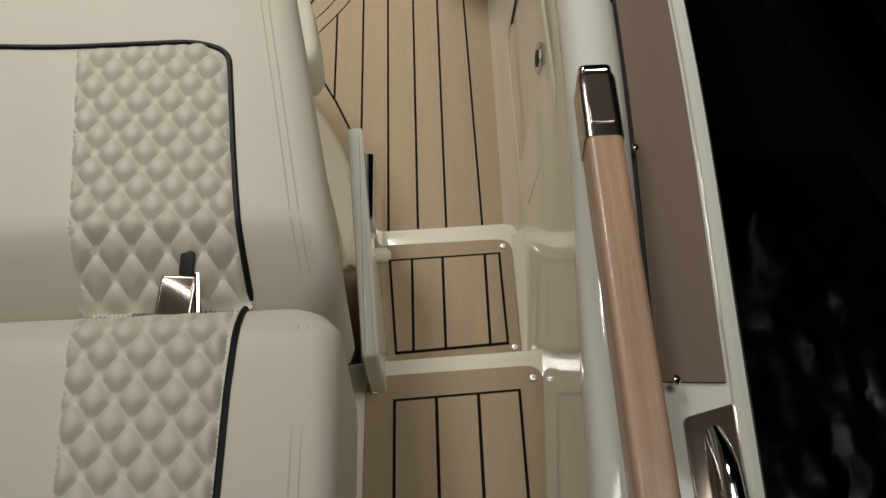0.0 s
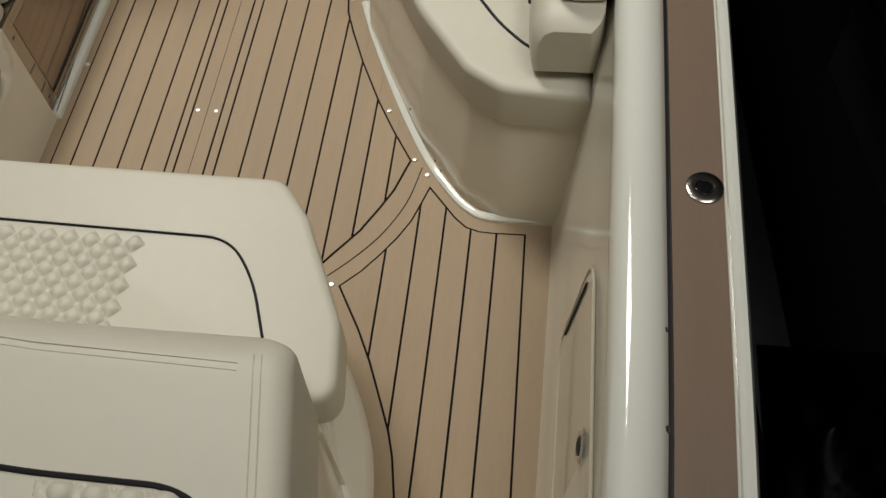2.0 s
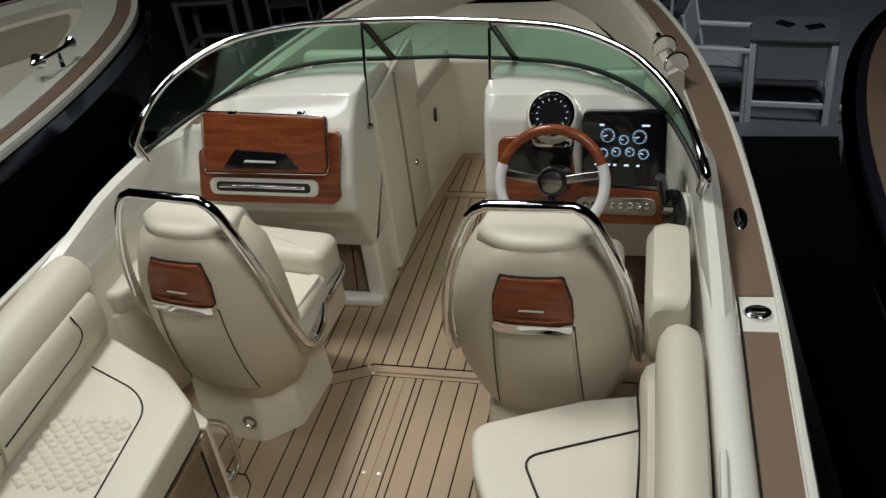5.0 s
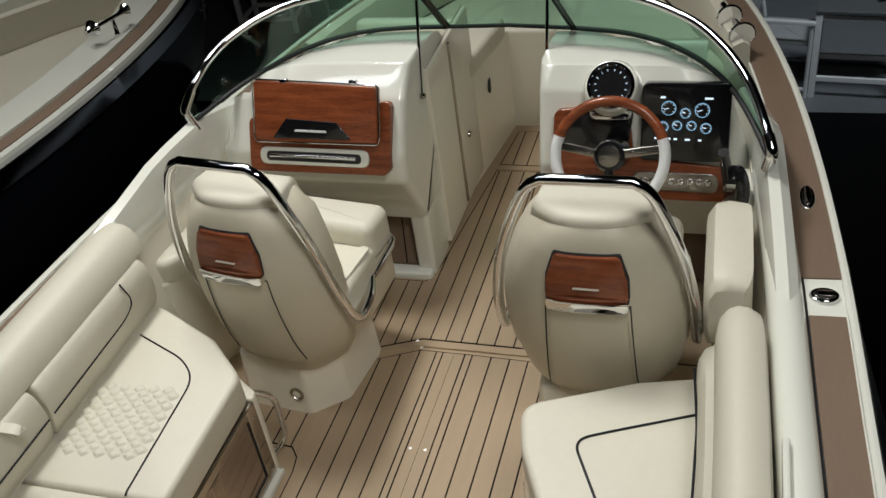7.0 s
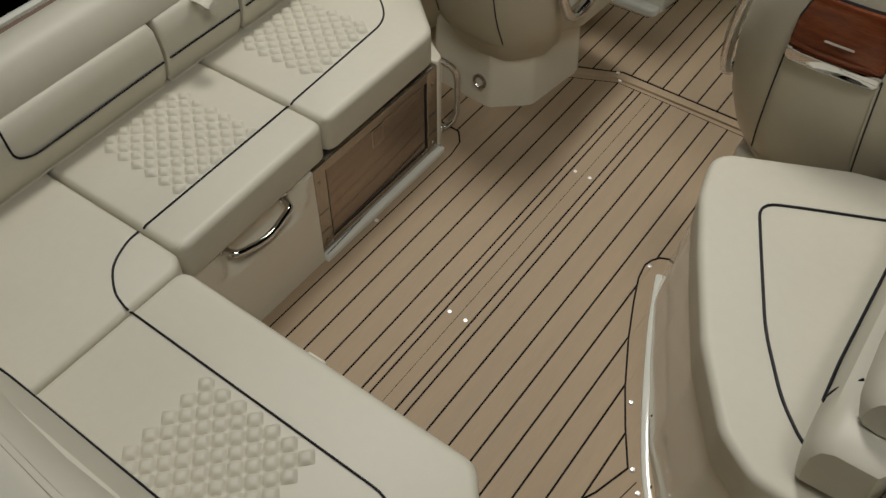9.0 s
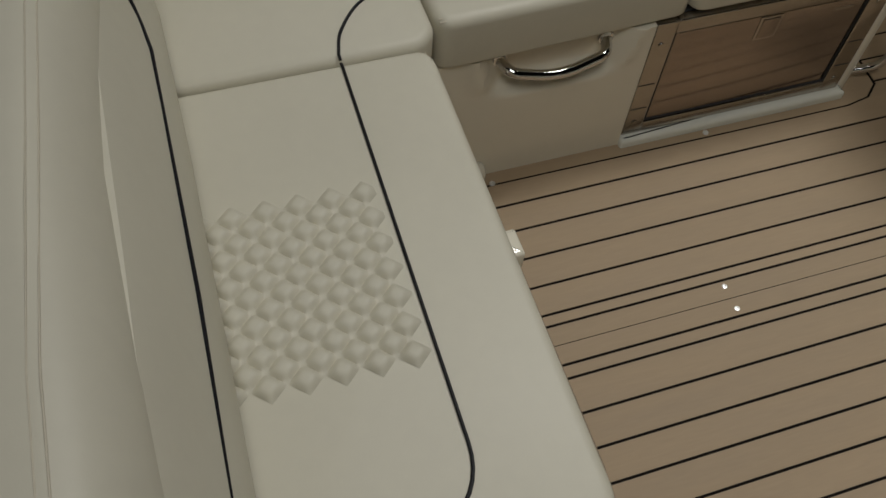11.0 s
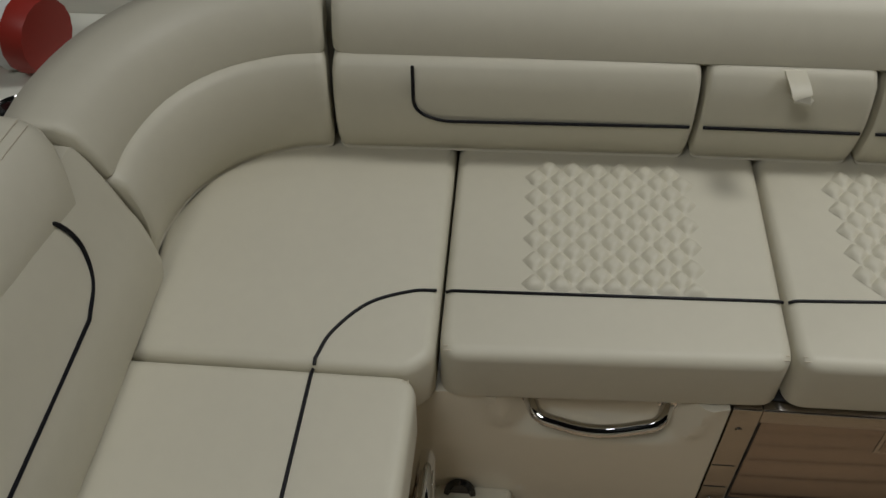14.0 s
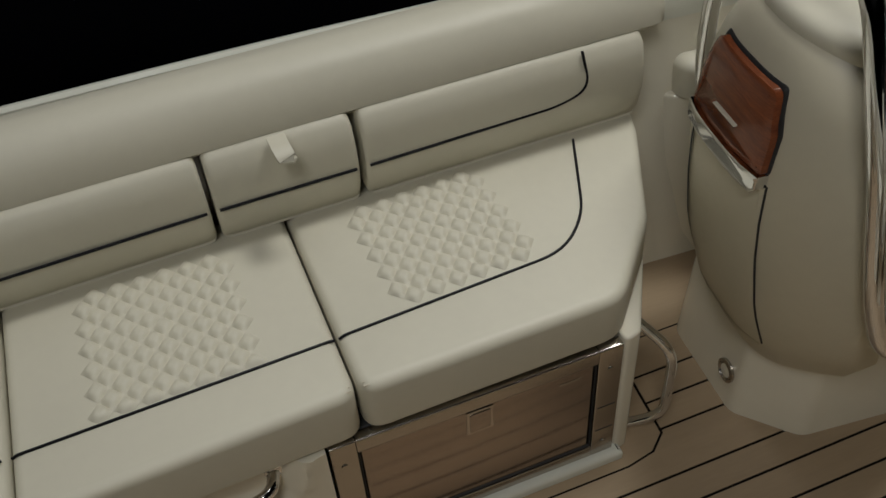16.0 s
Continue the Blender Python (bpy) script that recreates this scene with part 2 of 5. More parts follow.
def quilt(inside, origin, angle, pitch_u, pitch_v, size, height=0.007, n=8, z=0.0, cuts=(), wave=0.085):
    """Puffed diamonds, cell by cell, over the cells whose middles lie inside."""
    bm = bmesh.new()
    c, s = math.cos(angle), math.sin(angle)
    verts, held = {}, {}

    def world(u, v):
        return origin[0] + c * u - s * v, origin[1] + s * u + c * v

    def vert(p, q):
        if (p, q) not in verts:
            a, b = p / n, q / n
            h = 1 - (1 - abs(math.sin(math.pi * a) * math.sin(math.pi * b))) ** 2.2
            bow = wave * math.sin(math.pi * (a + b))
            x, y = world((a + b) / 2 * pitch_u, ((a - b) / 2 + bow * 0.5) * pitch_v)
            d = min([9.0] + [(x - px) * nx + (y - py) * ny for px, py, nx, ny in cuts])
            held[p, q] = d > -0.001
            keep = max(0.0, min(1.0, d / 0.012))
            verts[p, q] = bm.verts.new((x, y, z + (0.0006 if d > 0 else -0.003) + height * h * (1 - (1 - keep) ** 2)))
        return verts[p, q]

    m = int(size[0] / pitch_u + size[1] / pitch_v) + 2
    for i in range(-m, m):
        for j in range(-m, m):
            cu, cv = (i + j + 1) / 2 * pitch_u, (i - j) / 2 * pitch_v
            if 0 <= cu <= size[0] and 0 <= cv <= size[1] and inside(*world(cu, cv)):
                for k in range(n):
                    for l in range(n):
                        p, q = i * n + k, j * n + l
                        ring = ((p, q), (p + 1, q), (p + 1, q + 1), (p, q + 1))
                        vs = [vert(*k2) for k2 in ring]
                        if any(held[k2] for k2 in ring):
                            bm.faces.new(vs)
    bmesh.ops.delete(bm, geom=[v for v in bm.verts if not v.link_faces], context="VERTS")
    return bm


def always(x, y):
    return True


def clip(poly, axis, limit, keep_less):
    out, k = [], len(poly)
    for i in range(k):
        a, b = poly[i - 1], poly[i]
        fa = (a[axis] - limit) * (1 if keep_less else -1)
        fb = (b[axis] - limit) * (1 if keep_less else -1)
        if (fa <= 0) != (fb <= 0):
            t = fa / (fa - fb)
            out.append(tuple(a[n] + (b[n] - a[n]) * t for n in range(2)))
        if fb <= 0:
            out.append(b)
    return out


def tidy(poly):
    out = []
    for p in poly:
        if not out or (Vector(p) - Vector(out[-1])).length > 0.0015:
            out.append(p)
    if len(out) > 2 and (Vector(out[0]) - Vector(out[-1])).length < 0.0015:
        out.pop()
    return out


def planks(region, seams, z, parent, mat, gap=0.005, thick=0.004, name="plank"):
    """Cuts a region into lengthwise planks at the seams, each an object of its own."""
    cuts = [-9] + list(seams) + [9]
    for a, b in zip(cuts, cuts[1:]):
        p = clip(clip(region, 0, a + gap / 2, False), 0, b - gap / 2, True)
        p = tidy(p)
        if len(p) < 3:
            continue
        area = abs(sum(p[i - 1][0] * p[i][1] - p[i][0] * p[i - 1][1] for i in range(len(p)))) / 2
        if area < 0.0004:
            continue
        p = ccw(p)
        bm = bmesh.new()
        rings(bm, [[(x, y, z) for x, y in p], [(x, y, z + thick) for x, y in p]])
        part(name, bm, mat, parent, smooth=False)


def strip_of(line, w0, w1, z, thick, parent, mat, name="border_plank"):
    """A curved border piece beside a line, from w0 to w1 to its right."""
    part(name, sweep([(x, y, z) for x, y in line], [(w0, 0), (w1, 0), (w1, thick), (w0, thick)]), mat, parent, smooth=False)

# ---- the cockpit floor, walls and decks ----
XC = 0.065

floor = solo("floor", slab([(-1.02, -1.7), (1.0, -1.7), (0.99, 0.9), (0.94, 1.6), (0.75, 2.4), (0.3, 3.3), (-0.2, 3.3), (-0.62, 2.4), (-0.88, 1.6), (-1.0, 0.9)], -0.06, 0.0), TEAK,
             "tan faux-teak cockpit floor with dark seams", "floor", kind="structure")
REGION_MAIN = [(-0.352, -0.62), (0.30, -0.62), (0.437, -0.437), (0.502, -0.353), (0.540, -0.285), (0.570, -0.225), (0.600, -0.13),
               (0.545, -0.04), (0.49, 0.06), (0.425, 0.198), (0.378, 0.315), (0.350, 0.395), (0.342, 0.449), (0.350, 0.475), (0.365, 0.497), (0.39, 0.508), (0.60, 0.52),
               (0.60, 1.09), (0.09, 1.10), (-0.10, 1.10), (-0.27, 1.02), (-0.62, 0.95), (-0.62, 0.62), (-0.39, 0.60), (-0.357, 0.56), (-0.346, 0.50), (-0.346, 0.40)]
REGION_WALK = [(0.483, -0.515), (0.546, -0.625), (0.585, -0.705), (0.619, -0.788), (0.650, -0.865), (0.666, -0.92), (0.678, -0.985), (0.690, -1.05), (0.696, -1.106), (0.734, -1.104), (0.755, -1.109), (0.775, -1.12), (0.792, -1.134),
               (0.803, -1.146), (0.815, -1.161), (0.922, -1.155), (0.909, -0.339), (0.833, -0.340), (0.798, -0.338), (0.764, -0.327), (0.735, -0.302), (0.664, -0.217), (0.631, -0.316), (0.602, -0.37), (0.566, -0.422), (0.527, -0.472)]
REGION_HELM = [(-0.34, 1.09), (-0.26, 1.10), (-0.11, 1.165), (0.9, 1.16), (0.9, 1.50), (0.12, 1.50), (0.11, 2.0), (0.10, 2.30), (-0.09, 2.30), (-0.125, 1.95), (-0.155, 1.60), (-0.17, 1.53), (-0.19, 1.485), (-0.75, 1.475), (-0.75, 1.06)]
REGION_BOW = [(-0.085, 2.36), (0.10, 2.36), (0.10, 2.66), (-0.06, 2.66)]
SEAMS_MAIN = [-0.53, -0.464, -0.398, -0.296, -0.233, -0.166, -0.100, -0.038, -0.014, 0.067, 0.094, 0.163, 0.230, 0.295, 0.361, 0.425, 0.488, 0.554]
for region, seams in ((REGION_MAIN, SEAMS_MAIN), (REGION_WALK, [0.577, 0.646, 0.711, 0.778, 0.842]),
                      (REGION_HELM, [-0.70, -0.64, -0.58, -0.52, -0.455, -0.39, -0.325, -0.262, -0.205, -0.150, -0.080, -0.022, 0.036, 0.094, 0.16, 0.23, 0.3]), (REGION_BOW, [-0.03, 0.035])):
    bed = bmesh.new()
    edge = [(q.x, q.y) for q in inset(ccw(region), -0.005)]
    rings(bed, [[(x, y, -0.002) for x, y in edge], [(x, y, 0.0012) for x, y in edge]])
    part("caulk_bed", bed, CAULK, floor, smooth=False)
    planks(ccw(region), seams, 0.0012, floor, TEAK, gap=0.0055, thick=0.0016)
# hatch joints
part("hatch_joint", block(0.0265, 0.0278, -0.6, 1.09, 0.0005, 0.0032, 0.0002, 0.0001), CAULK, floor)
arc = spline([(0.40, -0.53, 0), (0.49, -0.445, 0), (0.56, -0.36, 0), (0.61, -0.26, 0), (0.636, -0.15, 0)])
part("hatch_joint", sweep(arc, [(-0.0012, -0.001), (0.0012, -0.001), (0.0012, 0.0012), (-0.0012, 0.0012)]), CAULK, floor)
part("threshold_strip", sweep(bend([(-0.62, 1.0, 0), (-0.28, 1.062, 0), (-0.12, 1.132, 0), (0.5, 1.132, 0)], 0.03), [(-0.014, -0.001), (0.014, -0.001), (0.011, 0.006), (-0.011, 0.006)]), TEAK, floor, "raised tan joint strip")
part("threshold_strip", block(-0.1, 0.11, 2.31, 2.35, 0.0, 0.006), TEAK, floor)


def screw(x, y, z=0.001):
    return solo("deck_screw", lathe([(0.0065, -0.002), (0.0065, 0.0012), (0.005, 0.0028), (0.0015, 0.0032), (0.0008, 0.0022)], 12, pose(x, y, z)), SCREW,
                "small bright steel screw set in the floor", "screw", "floor screws")


for x, y in ((0, 0), (0.051, 0), (0, 0.655), (0.05, 0.656), (0.0, 1.13), (0.05, 1.13), (-0.125, 1.15), (-0.10, 1.118), (0.524, 0.033), (0.614, -0.127), (0.652, -0.173), (0.461, -0.511), (-0.363, 0.146), (0.358, 0.451), (-0.357, -0.35), (0.685, -1.12), (0.802, -1.175)):
    screw(x, y)

# starboard inner wall, coaming, deck and hull: one profile along the sheer
SHEER = [(1.185, -2.7), (1.235, -1.8), (1.268, -1.2), (1.275, -0.6), (1.275, 0.0), (1.262, 0.4), (1.238, 0.95), (1.19, 1.5), (1.11, 2.05), (0.98, 2.6), (0.78, 3.12), (0.50, 3.52), (0.22, 3.74), (XC, 3.79)]


def sheer(side, z=0.0, y0=-9, y1=9):
    pts = [p for p in spline([(x, y, 0) for x, y in SHEER], 5) if y0 - 0.15 <= p.y <= y1 + 0.15]
    return [Vector((p.x if side > 0 else 2 * XC - p.x, p.y, z)) for p in pts]


def rise(y):
    """How far the deck climbs towards the bow."""
    return 0.0 if y < 1.2 else 0.05 * min(1, (y - 1.2) / 2.2)


def along(side, profile, y0, y1, lift=lambda y: 0.0):
    """A profile of (inward, up) points along one side of the boat."""
    p = sheer(side, 0, y0, y1)
    p = [q + Vector((0, 0, rise(q.y) + lift(q.y))) for q in p]
    return sweep(p, [(-a if side > 0 else a, b) for a, b in profile])


for side, name in ((1, "starboard"), (-1, "port")):
    tagged(part("wall_" + name, along(side, [(0.305, -0.02), (0.285, 0.06), (0.235, 0.50), (0.213, 0.60), (0.213, 0.615), (0.19, 0.60), (0.2, 0.5), (0.25, 0.0)], -2.0, 1.35), GEL),
           "cream moulded cockpit side wall", "wall", kind="structure")
    tagged(part("coaming_" + name, along(side, [(0.214, 0.59), (0.216, 0.63), (0.208, 0.655), (0.19, 0.668), (0.165, 0.668), (0.14, 0.655), (0.125, 0.635), (0.121, 0.612), (0.121, 0.59)], -2.6, 1.3), GELW),
           "glossy white rounded gunwale coaming", "gunwale", kind="structure")
    deck = tagged(part("deck_" + name, along(side, [(0.13, 0.56), (0.13, 0.612), (0.0, 0.612), (-0.004, 0.56)], -2.7, 3.8), GELW), "white moulded side deck of the boat", "deck", kind="structure")
    part("seam", along(side, [(0.121, 0.61), (0.121, 0.6155), (0.115, 0.6155), (0.115, 0.61)], -2.6, 3.4), RUBBER, deck)
    tagged(part("rub_rail_" + name, along(side, [(0.022, 0.605), (0.02, 0.622), (0.012, 0.628), (0.002, 0.626), (-0.005, 0.612), (-0.006, 0.585), (-0.003, 0.56), (0.02, 0.56)], -2.7, 3.8), GELW),
           "white rounded outer deck edge with rub rail", "rub rail", kind="structure")
    tagged(part("hull_" + name, along(side, [(0.0, 0.57), (0.02, 0.3), (0.10, 0.0), (0.30, -0.35), (0.75, -0.62), (0.80, -0.60), (0.33, -0.30), (0.13, 0.03), (0.05, 0.3), (0.04, 0.57)], -2.7, 3.75), HULL),
           "dark glossy boat hull side", "hull", kind="structure")
    for y0, y1, out, inn in ((-1.75, 0.745, 0.026, 0.114), (0.90, 3.3, 0.016, 0.122)):
        ys = [y0 + (y1 - y0) * i / 20 for i in range(21)]
        pts = sheer(side)
        line = []
        for y in ys:
            q = min(range(len(pts) - 1), key=lambda k: abs((pts[k].y + pts[k + 1].y) / 2 - y))
            a, b = pts[q], pts[q + 1]
            t = (y - a.y) / (b.y - a.y)
            line.append(a.lerp(b, t) + Vector((0, 0, rise(y))))
        s = -1 if side > 0 else 1
        solo("deck_inlay", sweep(line, [(s * inn, 0.610), (s * out, 0.610), (s * out, 0.617), (s * inn, 0.617)]), TEAKD, "long brown faux-teak strip on the side deck", "deck inlay", "deck inlays")
for y in (-1.75, -1.37, -0.9, -0.46, -0.1, -1.06):
    s = solo("rivet", moved(lathe([(0.007, -0.003), (0.007, 0.0), (0.004, 0.003), (0.001, 0.0035)], 10), pose(1.144, y, 0.637, 0, 42, 0)), STEEL, "small steel snap fastener on the coaming", "snap", "coaming snaps")

# locker panel in the starboard wall
lk = thing("locker_hatch", "cream locker hatch in the cockpit side wall with a round latch", "hatch", at=(1.02, -0.98, 0.1))


def on_wall(x, y, z):
    return Vector((0.984 + 0.115 * z + x, y, z))


def wall_sheet(outline, d0, d1):
    bm = bmesh.new()
    rings(bm, [[on_wall(-d0, y, z) for y, z in outline], [on_wall(-d1, y, z) for y, z in [(q.x, q.y) for q in inset(ccw(outline), 0.004)]]])
    return bm


box = ccw(rounded([(-1.245, 0.2), (-0.72, 0.2), (-0.72, 0.53), (-1.245, 0.56)], [0.05, 0.05, 0.06, 0.09]))
part("panel", wall_sheet(box, -0.02, 0.005), GEL, lk)
part("gasket", tube([on_wall(-0.004, *p) for p in [(q.x, q.y) for q in inset(box, -0.004)]], 0.003, 6, close=True), SHELL, lk)
part("slot", tube([on_wall(-0.007, -0.735, 0.27), on_wall(-0.007, -0.742, 0.49)], 0.0024, 6), RUBBER, lk)
part("slot", tube([on_wall(-0.007, -1.222, 0.28), on_wall(-0.007, -1.235, 0.50)], 0.003, 6), RUBBER, lk)
m = Matrix.Translation(on_wall(-0.006, -1.04, 0.485)) @ pose(0, 0, 0, 0, -84, 0)
part("latch_ring", lathe([(0.03, -0.004), (0.03, 0.003), (0.025, 0.006), (0.02, 0.003)], 20, m), CHROME, lk, "chrome ring latch")
part("latch_pull", lathe([(0.016, 0.0), (0.016, 0.006), (0.010, 0.008)], 16, m), RUBBER, lk)

# boarding steps
st = thing("boarding_steps", "cream moulded boarding steps with tan teak-look treads", "steps", at=(0.85, -1.6, 0))
part("riser", slab(rounded([(0.665, -1.62), (1.0, -1.62), (0.99, -1.205), (0.69, -1.21)], 0.03), 0.0, 0.196, 0.014), GEL, st)
part("riser", slab(rounded([(0.64, -2.7), (1.06, -2.7), (1.05, -1.562), (0.66, -1.575)], 0.03), 0.0, 0.36, 0.014), GEL, st)
part("curb", sweep(bend([(1.06, -1.24, 0.19), (1.06, -2.6, 0.19)], 0.02), [(0.09, 0), (0.075, 0.02), (0.045, 0.05), (0, 0.24), (-0.03, 0.24), (-0.03, 0)]), GEL, st)
for z, o, region, seams in ((0.196, [(0.702, -1.56), (0.975, -1.55), (0.972, -1.25), (0.70, -1.252)], [(0.745, -1.487), (0.948, -1.477), (0.944, -1.287), (0.734, -1.292)], [0.775, 0.835, 0.918]),
                            (0.36, [(0.69, -2.6), (1.0, -2.6), (0.995, -1.598), (0.705, -1.606)], [(0.745, -2.5), (0.955, -2.5), (0.952, -1.645), (0.755, -1.653)], [0.82, 0.888])):
    tread = part("tread", slab(rounded(o, 0.03), z - 0.004, z + 0.005, 0.002), TEAK, st, "tan faux-teak tread")
    bed = bmesh.new()
    edge = [(q.x, q.y) for q in inset(ccw(region), -0.005)]
    rings(bed, [[(x, y, z + 0.003) for x, y in edge], [(x, y, z + 0.0062) for x, y in edge]])
    part("caulk_bed", bed, CAULK, tread, smooth=False)
    planks(ccw(region), seams, z + 0.0062, tread, TEAK, gap=0.0055, thick=0.0016)
for x, y, z in ((0.955, -1.268, 0.201), (0.705, -1.268, 0.201), (0.962, -1.488, 0.201), (0.978, -1.622, 0.365), (0.722, -1.632, 0.365)):
    screw(x, y, z)
lamp = thing("step_light", "small square chrome courtesy light on the wall", "light", at=(1.03, -1.55, 0.3))
part("plate", moved(block(-0.018, 0.018, -0.022, 0.022, -0.003, 0.008), Matrix.Translation(on_wall(0.012, -1.585, 0.43)) @ pose(0, 0, 0, 0, -84, 0)), STEEL, lamp)

# transom gate panel
gate = thing("transom_gate", "thin white gate panel folded back, with a chrome latch", "gate", at=(0.71, -1.42, 0.2))
part("panel", moved(block(-0.013, 0.013, -0.22, 0.22, 0, 0.305, 0.006), pose(0.712, -1.415, 0.2, 0, 0, 4.0)), GELW, gate)
part("hinge_bar", block(0.712, 0.728, -1.37, -1.23, 0.33, 0.475, 0.004), CHROME, gate, "chrome latch bar")
part("knob", lathe([(0.014, 0), (0.014, 0.02), (0.006, 0.028)], 12, pose(0.722, -1.39, 0.39, 0, 90, 0)), GEL, gate)

# wooden grab rail on the coaming
rail = thing("grab_rail", "varnished wooden grab rail with a chrome end cap on the coaming", "rail", at=(1.08, -1.8, 0.66))
RP = [(-0.026, 0.0)] + [(-s * (0.014 + 0.012 * math.sin(a)), 0.050 + 0.010 * math.cos(a)) for s, a in [(1, math.pi / 2 - math.pi / 2 * k / 6) for k in range(7)] + [(-1, math.pi / 2 * k / 6) for k in range(7)]] + [(0.026, 0.0)]
part("wood", sweep([(1.073, -2.7, 0.664), (1.080, -1.9, 0.664), (1.082, -1.412, 0.664)], RP), OAK, rail)
part("end_cap", sweep([(1.082, -1.412, 0.663), (1.083, -1.32, 0.663), (1.083, -1.30, 0.663), (1.083, -1.288, 0.663)], [(a * 1.1, b * 1.03) for a, b in RP], scale=lambda t: 1.0 if t < 0.7 else 0.93), STEEL, rail, "polished steel end cap")
part("cap_nose", block(1.058, 1.108, -1.292, -1.272, 0.655, 0.722, 0.008, 0.010), CHROME, rail)
part("cap_plate", block(1.064, 1.100, -1.39, -1.298, 0.715, 0.7265, 0.002, 0.004), FRIDGE, rail, "dark mirror plate")

# deck fittings
cup = thing("filler_cap", "round chrome deck filler on the brown strip", "deck fitting", at=(1.215, -0.62, 0.617))
part("flange", lathe([(0.032, 0), (0.032, 0.003), (0.028, 0.005), (0.016, 0.004), (0.014, 0.002)], 28, pose(1.217, -0.615, 0.617)), STEEL, cup)
part("well", lathe([(0.015, 0.0), (0.013, 0.0045), (0.004, 0.006)], 16, pose(1.217, -0.615, 0.617)), BLACK, cup)
cleat = thing("cleat", "chrome pop-up mooring cleat in a dark recess", "cleat", at=(1.19, -1.95, 0.612))
part("base", slab(rounded([(1.142, -2.15), (1.225, -2.15), (1.226, -1.775), (1.147, -1.795)], 0.012), 0.606, 0.6155, 0.002), FRIDGE, cleat, "dark polished base plate")
part("horn", tube(bend([(1.18, -2.13, 0.62), (1.183, -2.08, 0.655), (1.183, -1.87, 0.655), (1.183, -1.82, 0.62)], 0.04), 0.013), CHROME, cleat)
for y, x, lab in ((0.82, 1.175, "oval chrome deck fairlead between the brown strips"), (1.27, 1.145, "oval chrome pop-up cleat on the brown strip")):
    f = thing("fairlead", lab, "deck fitting", at=(x, y, 0.617))
    o = [(x + (0.037 if y < 1 else 0.024) * math.cos(a), y + (0.030 if y < 1 else 0.062) * math.sin(a)) for a in (2 * math.pi * k / 20 for k in range(20))]
    part("rim", slab(o, 0.61, 0.624, 0.005), CHROME, f)
    part("well", slab([(q.x, q.y) for q in inset(o, 0.010)], 0.62, 0.6255, 0.001), STEEL, f)
    part("horn", tube([(x - (0.018 if y < 1 else 0), y - (0 if y < 1 else 0.04), 0.628), (x + (0.018 if y < 1 else 0), y + (0 if y < 1 else 0.04), 0.628)], 0.008, 8), CHROME, f)

# ---- port and aft bench ----
base = thing("bench_moulding", "cream moulded bench base along the cockpit side and stern", "bench", kind="", at=(-0.7, -0.2, 0))
part("side_wall", slab([(-0.98, -0.95), (-0.424, -0.95), (-0.424, -0.055), (-0.985, -0.055)], 0.0, 0.338, 0.006), GEL, base)


def ease(a, b, v):
    t = max(0.0, min(1.0, (v - a) / (b - a)))
    return t * t * (3 - 2 * t)


def pocket(y, z):
    """How deep the bench front is hollowed behind the grab bar, with a raised lip round the hollow."""
    d = abs(y + 0.245) - 0.10 - 0.25 * (z - 0.27)
    hollow = (1 - ease(-0.012, 0.045, d)) * ease(0.225, 0.262, z)
    lip = math.exp(-((d - 0.045) / 0.016) ** 2) * ease(0.24, 0.27, z) * 0.5
    return 0.034 * hollow - 0.013 * lip


bm = bmesh.new()
ny, nz = 72, 46
sheet = []
for j in range(ny + 1):
    y = -0.95 + 0.895 * j / ny
    front = [bm.verts.new((-0.385 - pocket(y, 0.338 * k / nz), y, 0.338 * k / nz)) for k in range(nz + 1)]
    sheet.append(front + [bm.verts.new((-0.4225, y, 0.338)), bm.verts.new((-0.4225, y, 0.0))])
for a, b in zip(sheet, sheet[1:]):
    for k in range(len(a)):
        m = (k + 1) % len(a)
        bm.faces.new((a[k], b[k], b[m], a[m]))
part("front_panel", bm, GEL, base, "moulded bench front with a hollow behind the grab bar")
part("side_wall", slab(rounded([(-0.985, 0.485), (-0.39, 0.485), (-0.40, 0.52), (-0.56, 0.62), (-0.985, 0.74)], [0, 0.02, 0.02, 0.05, 0]), 0.0, 0.338, 0.006), GEL, base)
part("back_wall", block(-0.985, -0.86, -0.055, 0.485, 0.0, 0.338), GEL, base)
part("sill", block(-0.42, -0.372, -0.055, 0.50, 0.0, 0.022, 0.01), GELW, base, "raised white sill along the floor")
part("aft_front", block(-0.385, 0.5, -0.95, -0.64, 0.0, 0.338), GEL, base)
part("aft_side", slab([(0.25, -0.60), (0.38, -0.60), (0.43, -0.66), (0.51, -0.80), (0.56, -0.96), (0.58, -1.0), (0.1, -1.0), (0.1, -0.7)], 0.0, 0.336, 0.012), GEL, base)
part("aft_side", slab([(0.56, -0.97), (0.60, -1.08), (0.63, -1.21), (0.66, -1.6), (0.1, -1.6), (0.1, -0.97)], 0.0, 0.50, 0.012), GEL, base)
part("aft_side", slab([(0.1, -2.7), (0.70, -2.7), (0.675, -1.59), (0.1, -1.59)], 0.0, 0.498, 0.012), GEL, base)
part("aft_toe", sweep(spline([(0.42, -0.53, 0), (0.52, -0.69, 0), (0.60, -0.85, 0), (0.635, -0.99, 0), (0.645, -1.19, 0)]), [(0.0, 0), (0.0, 0.012), (0.015, 0.03), (0.12, 0.03), (0.12, 0)]), GEL, base)
part("corner_plinth", slab(rounded([(-0.39, -0.5), (-0.35, -0.5), (-0.345, -0.37), (-0.39, -0.36)], 0.02), 0.0, 0.05, 0.012), GEL, base)

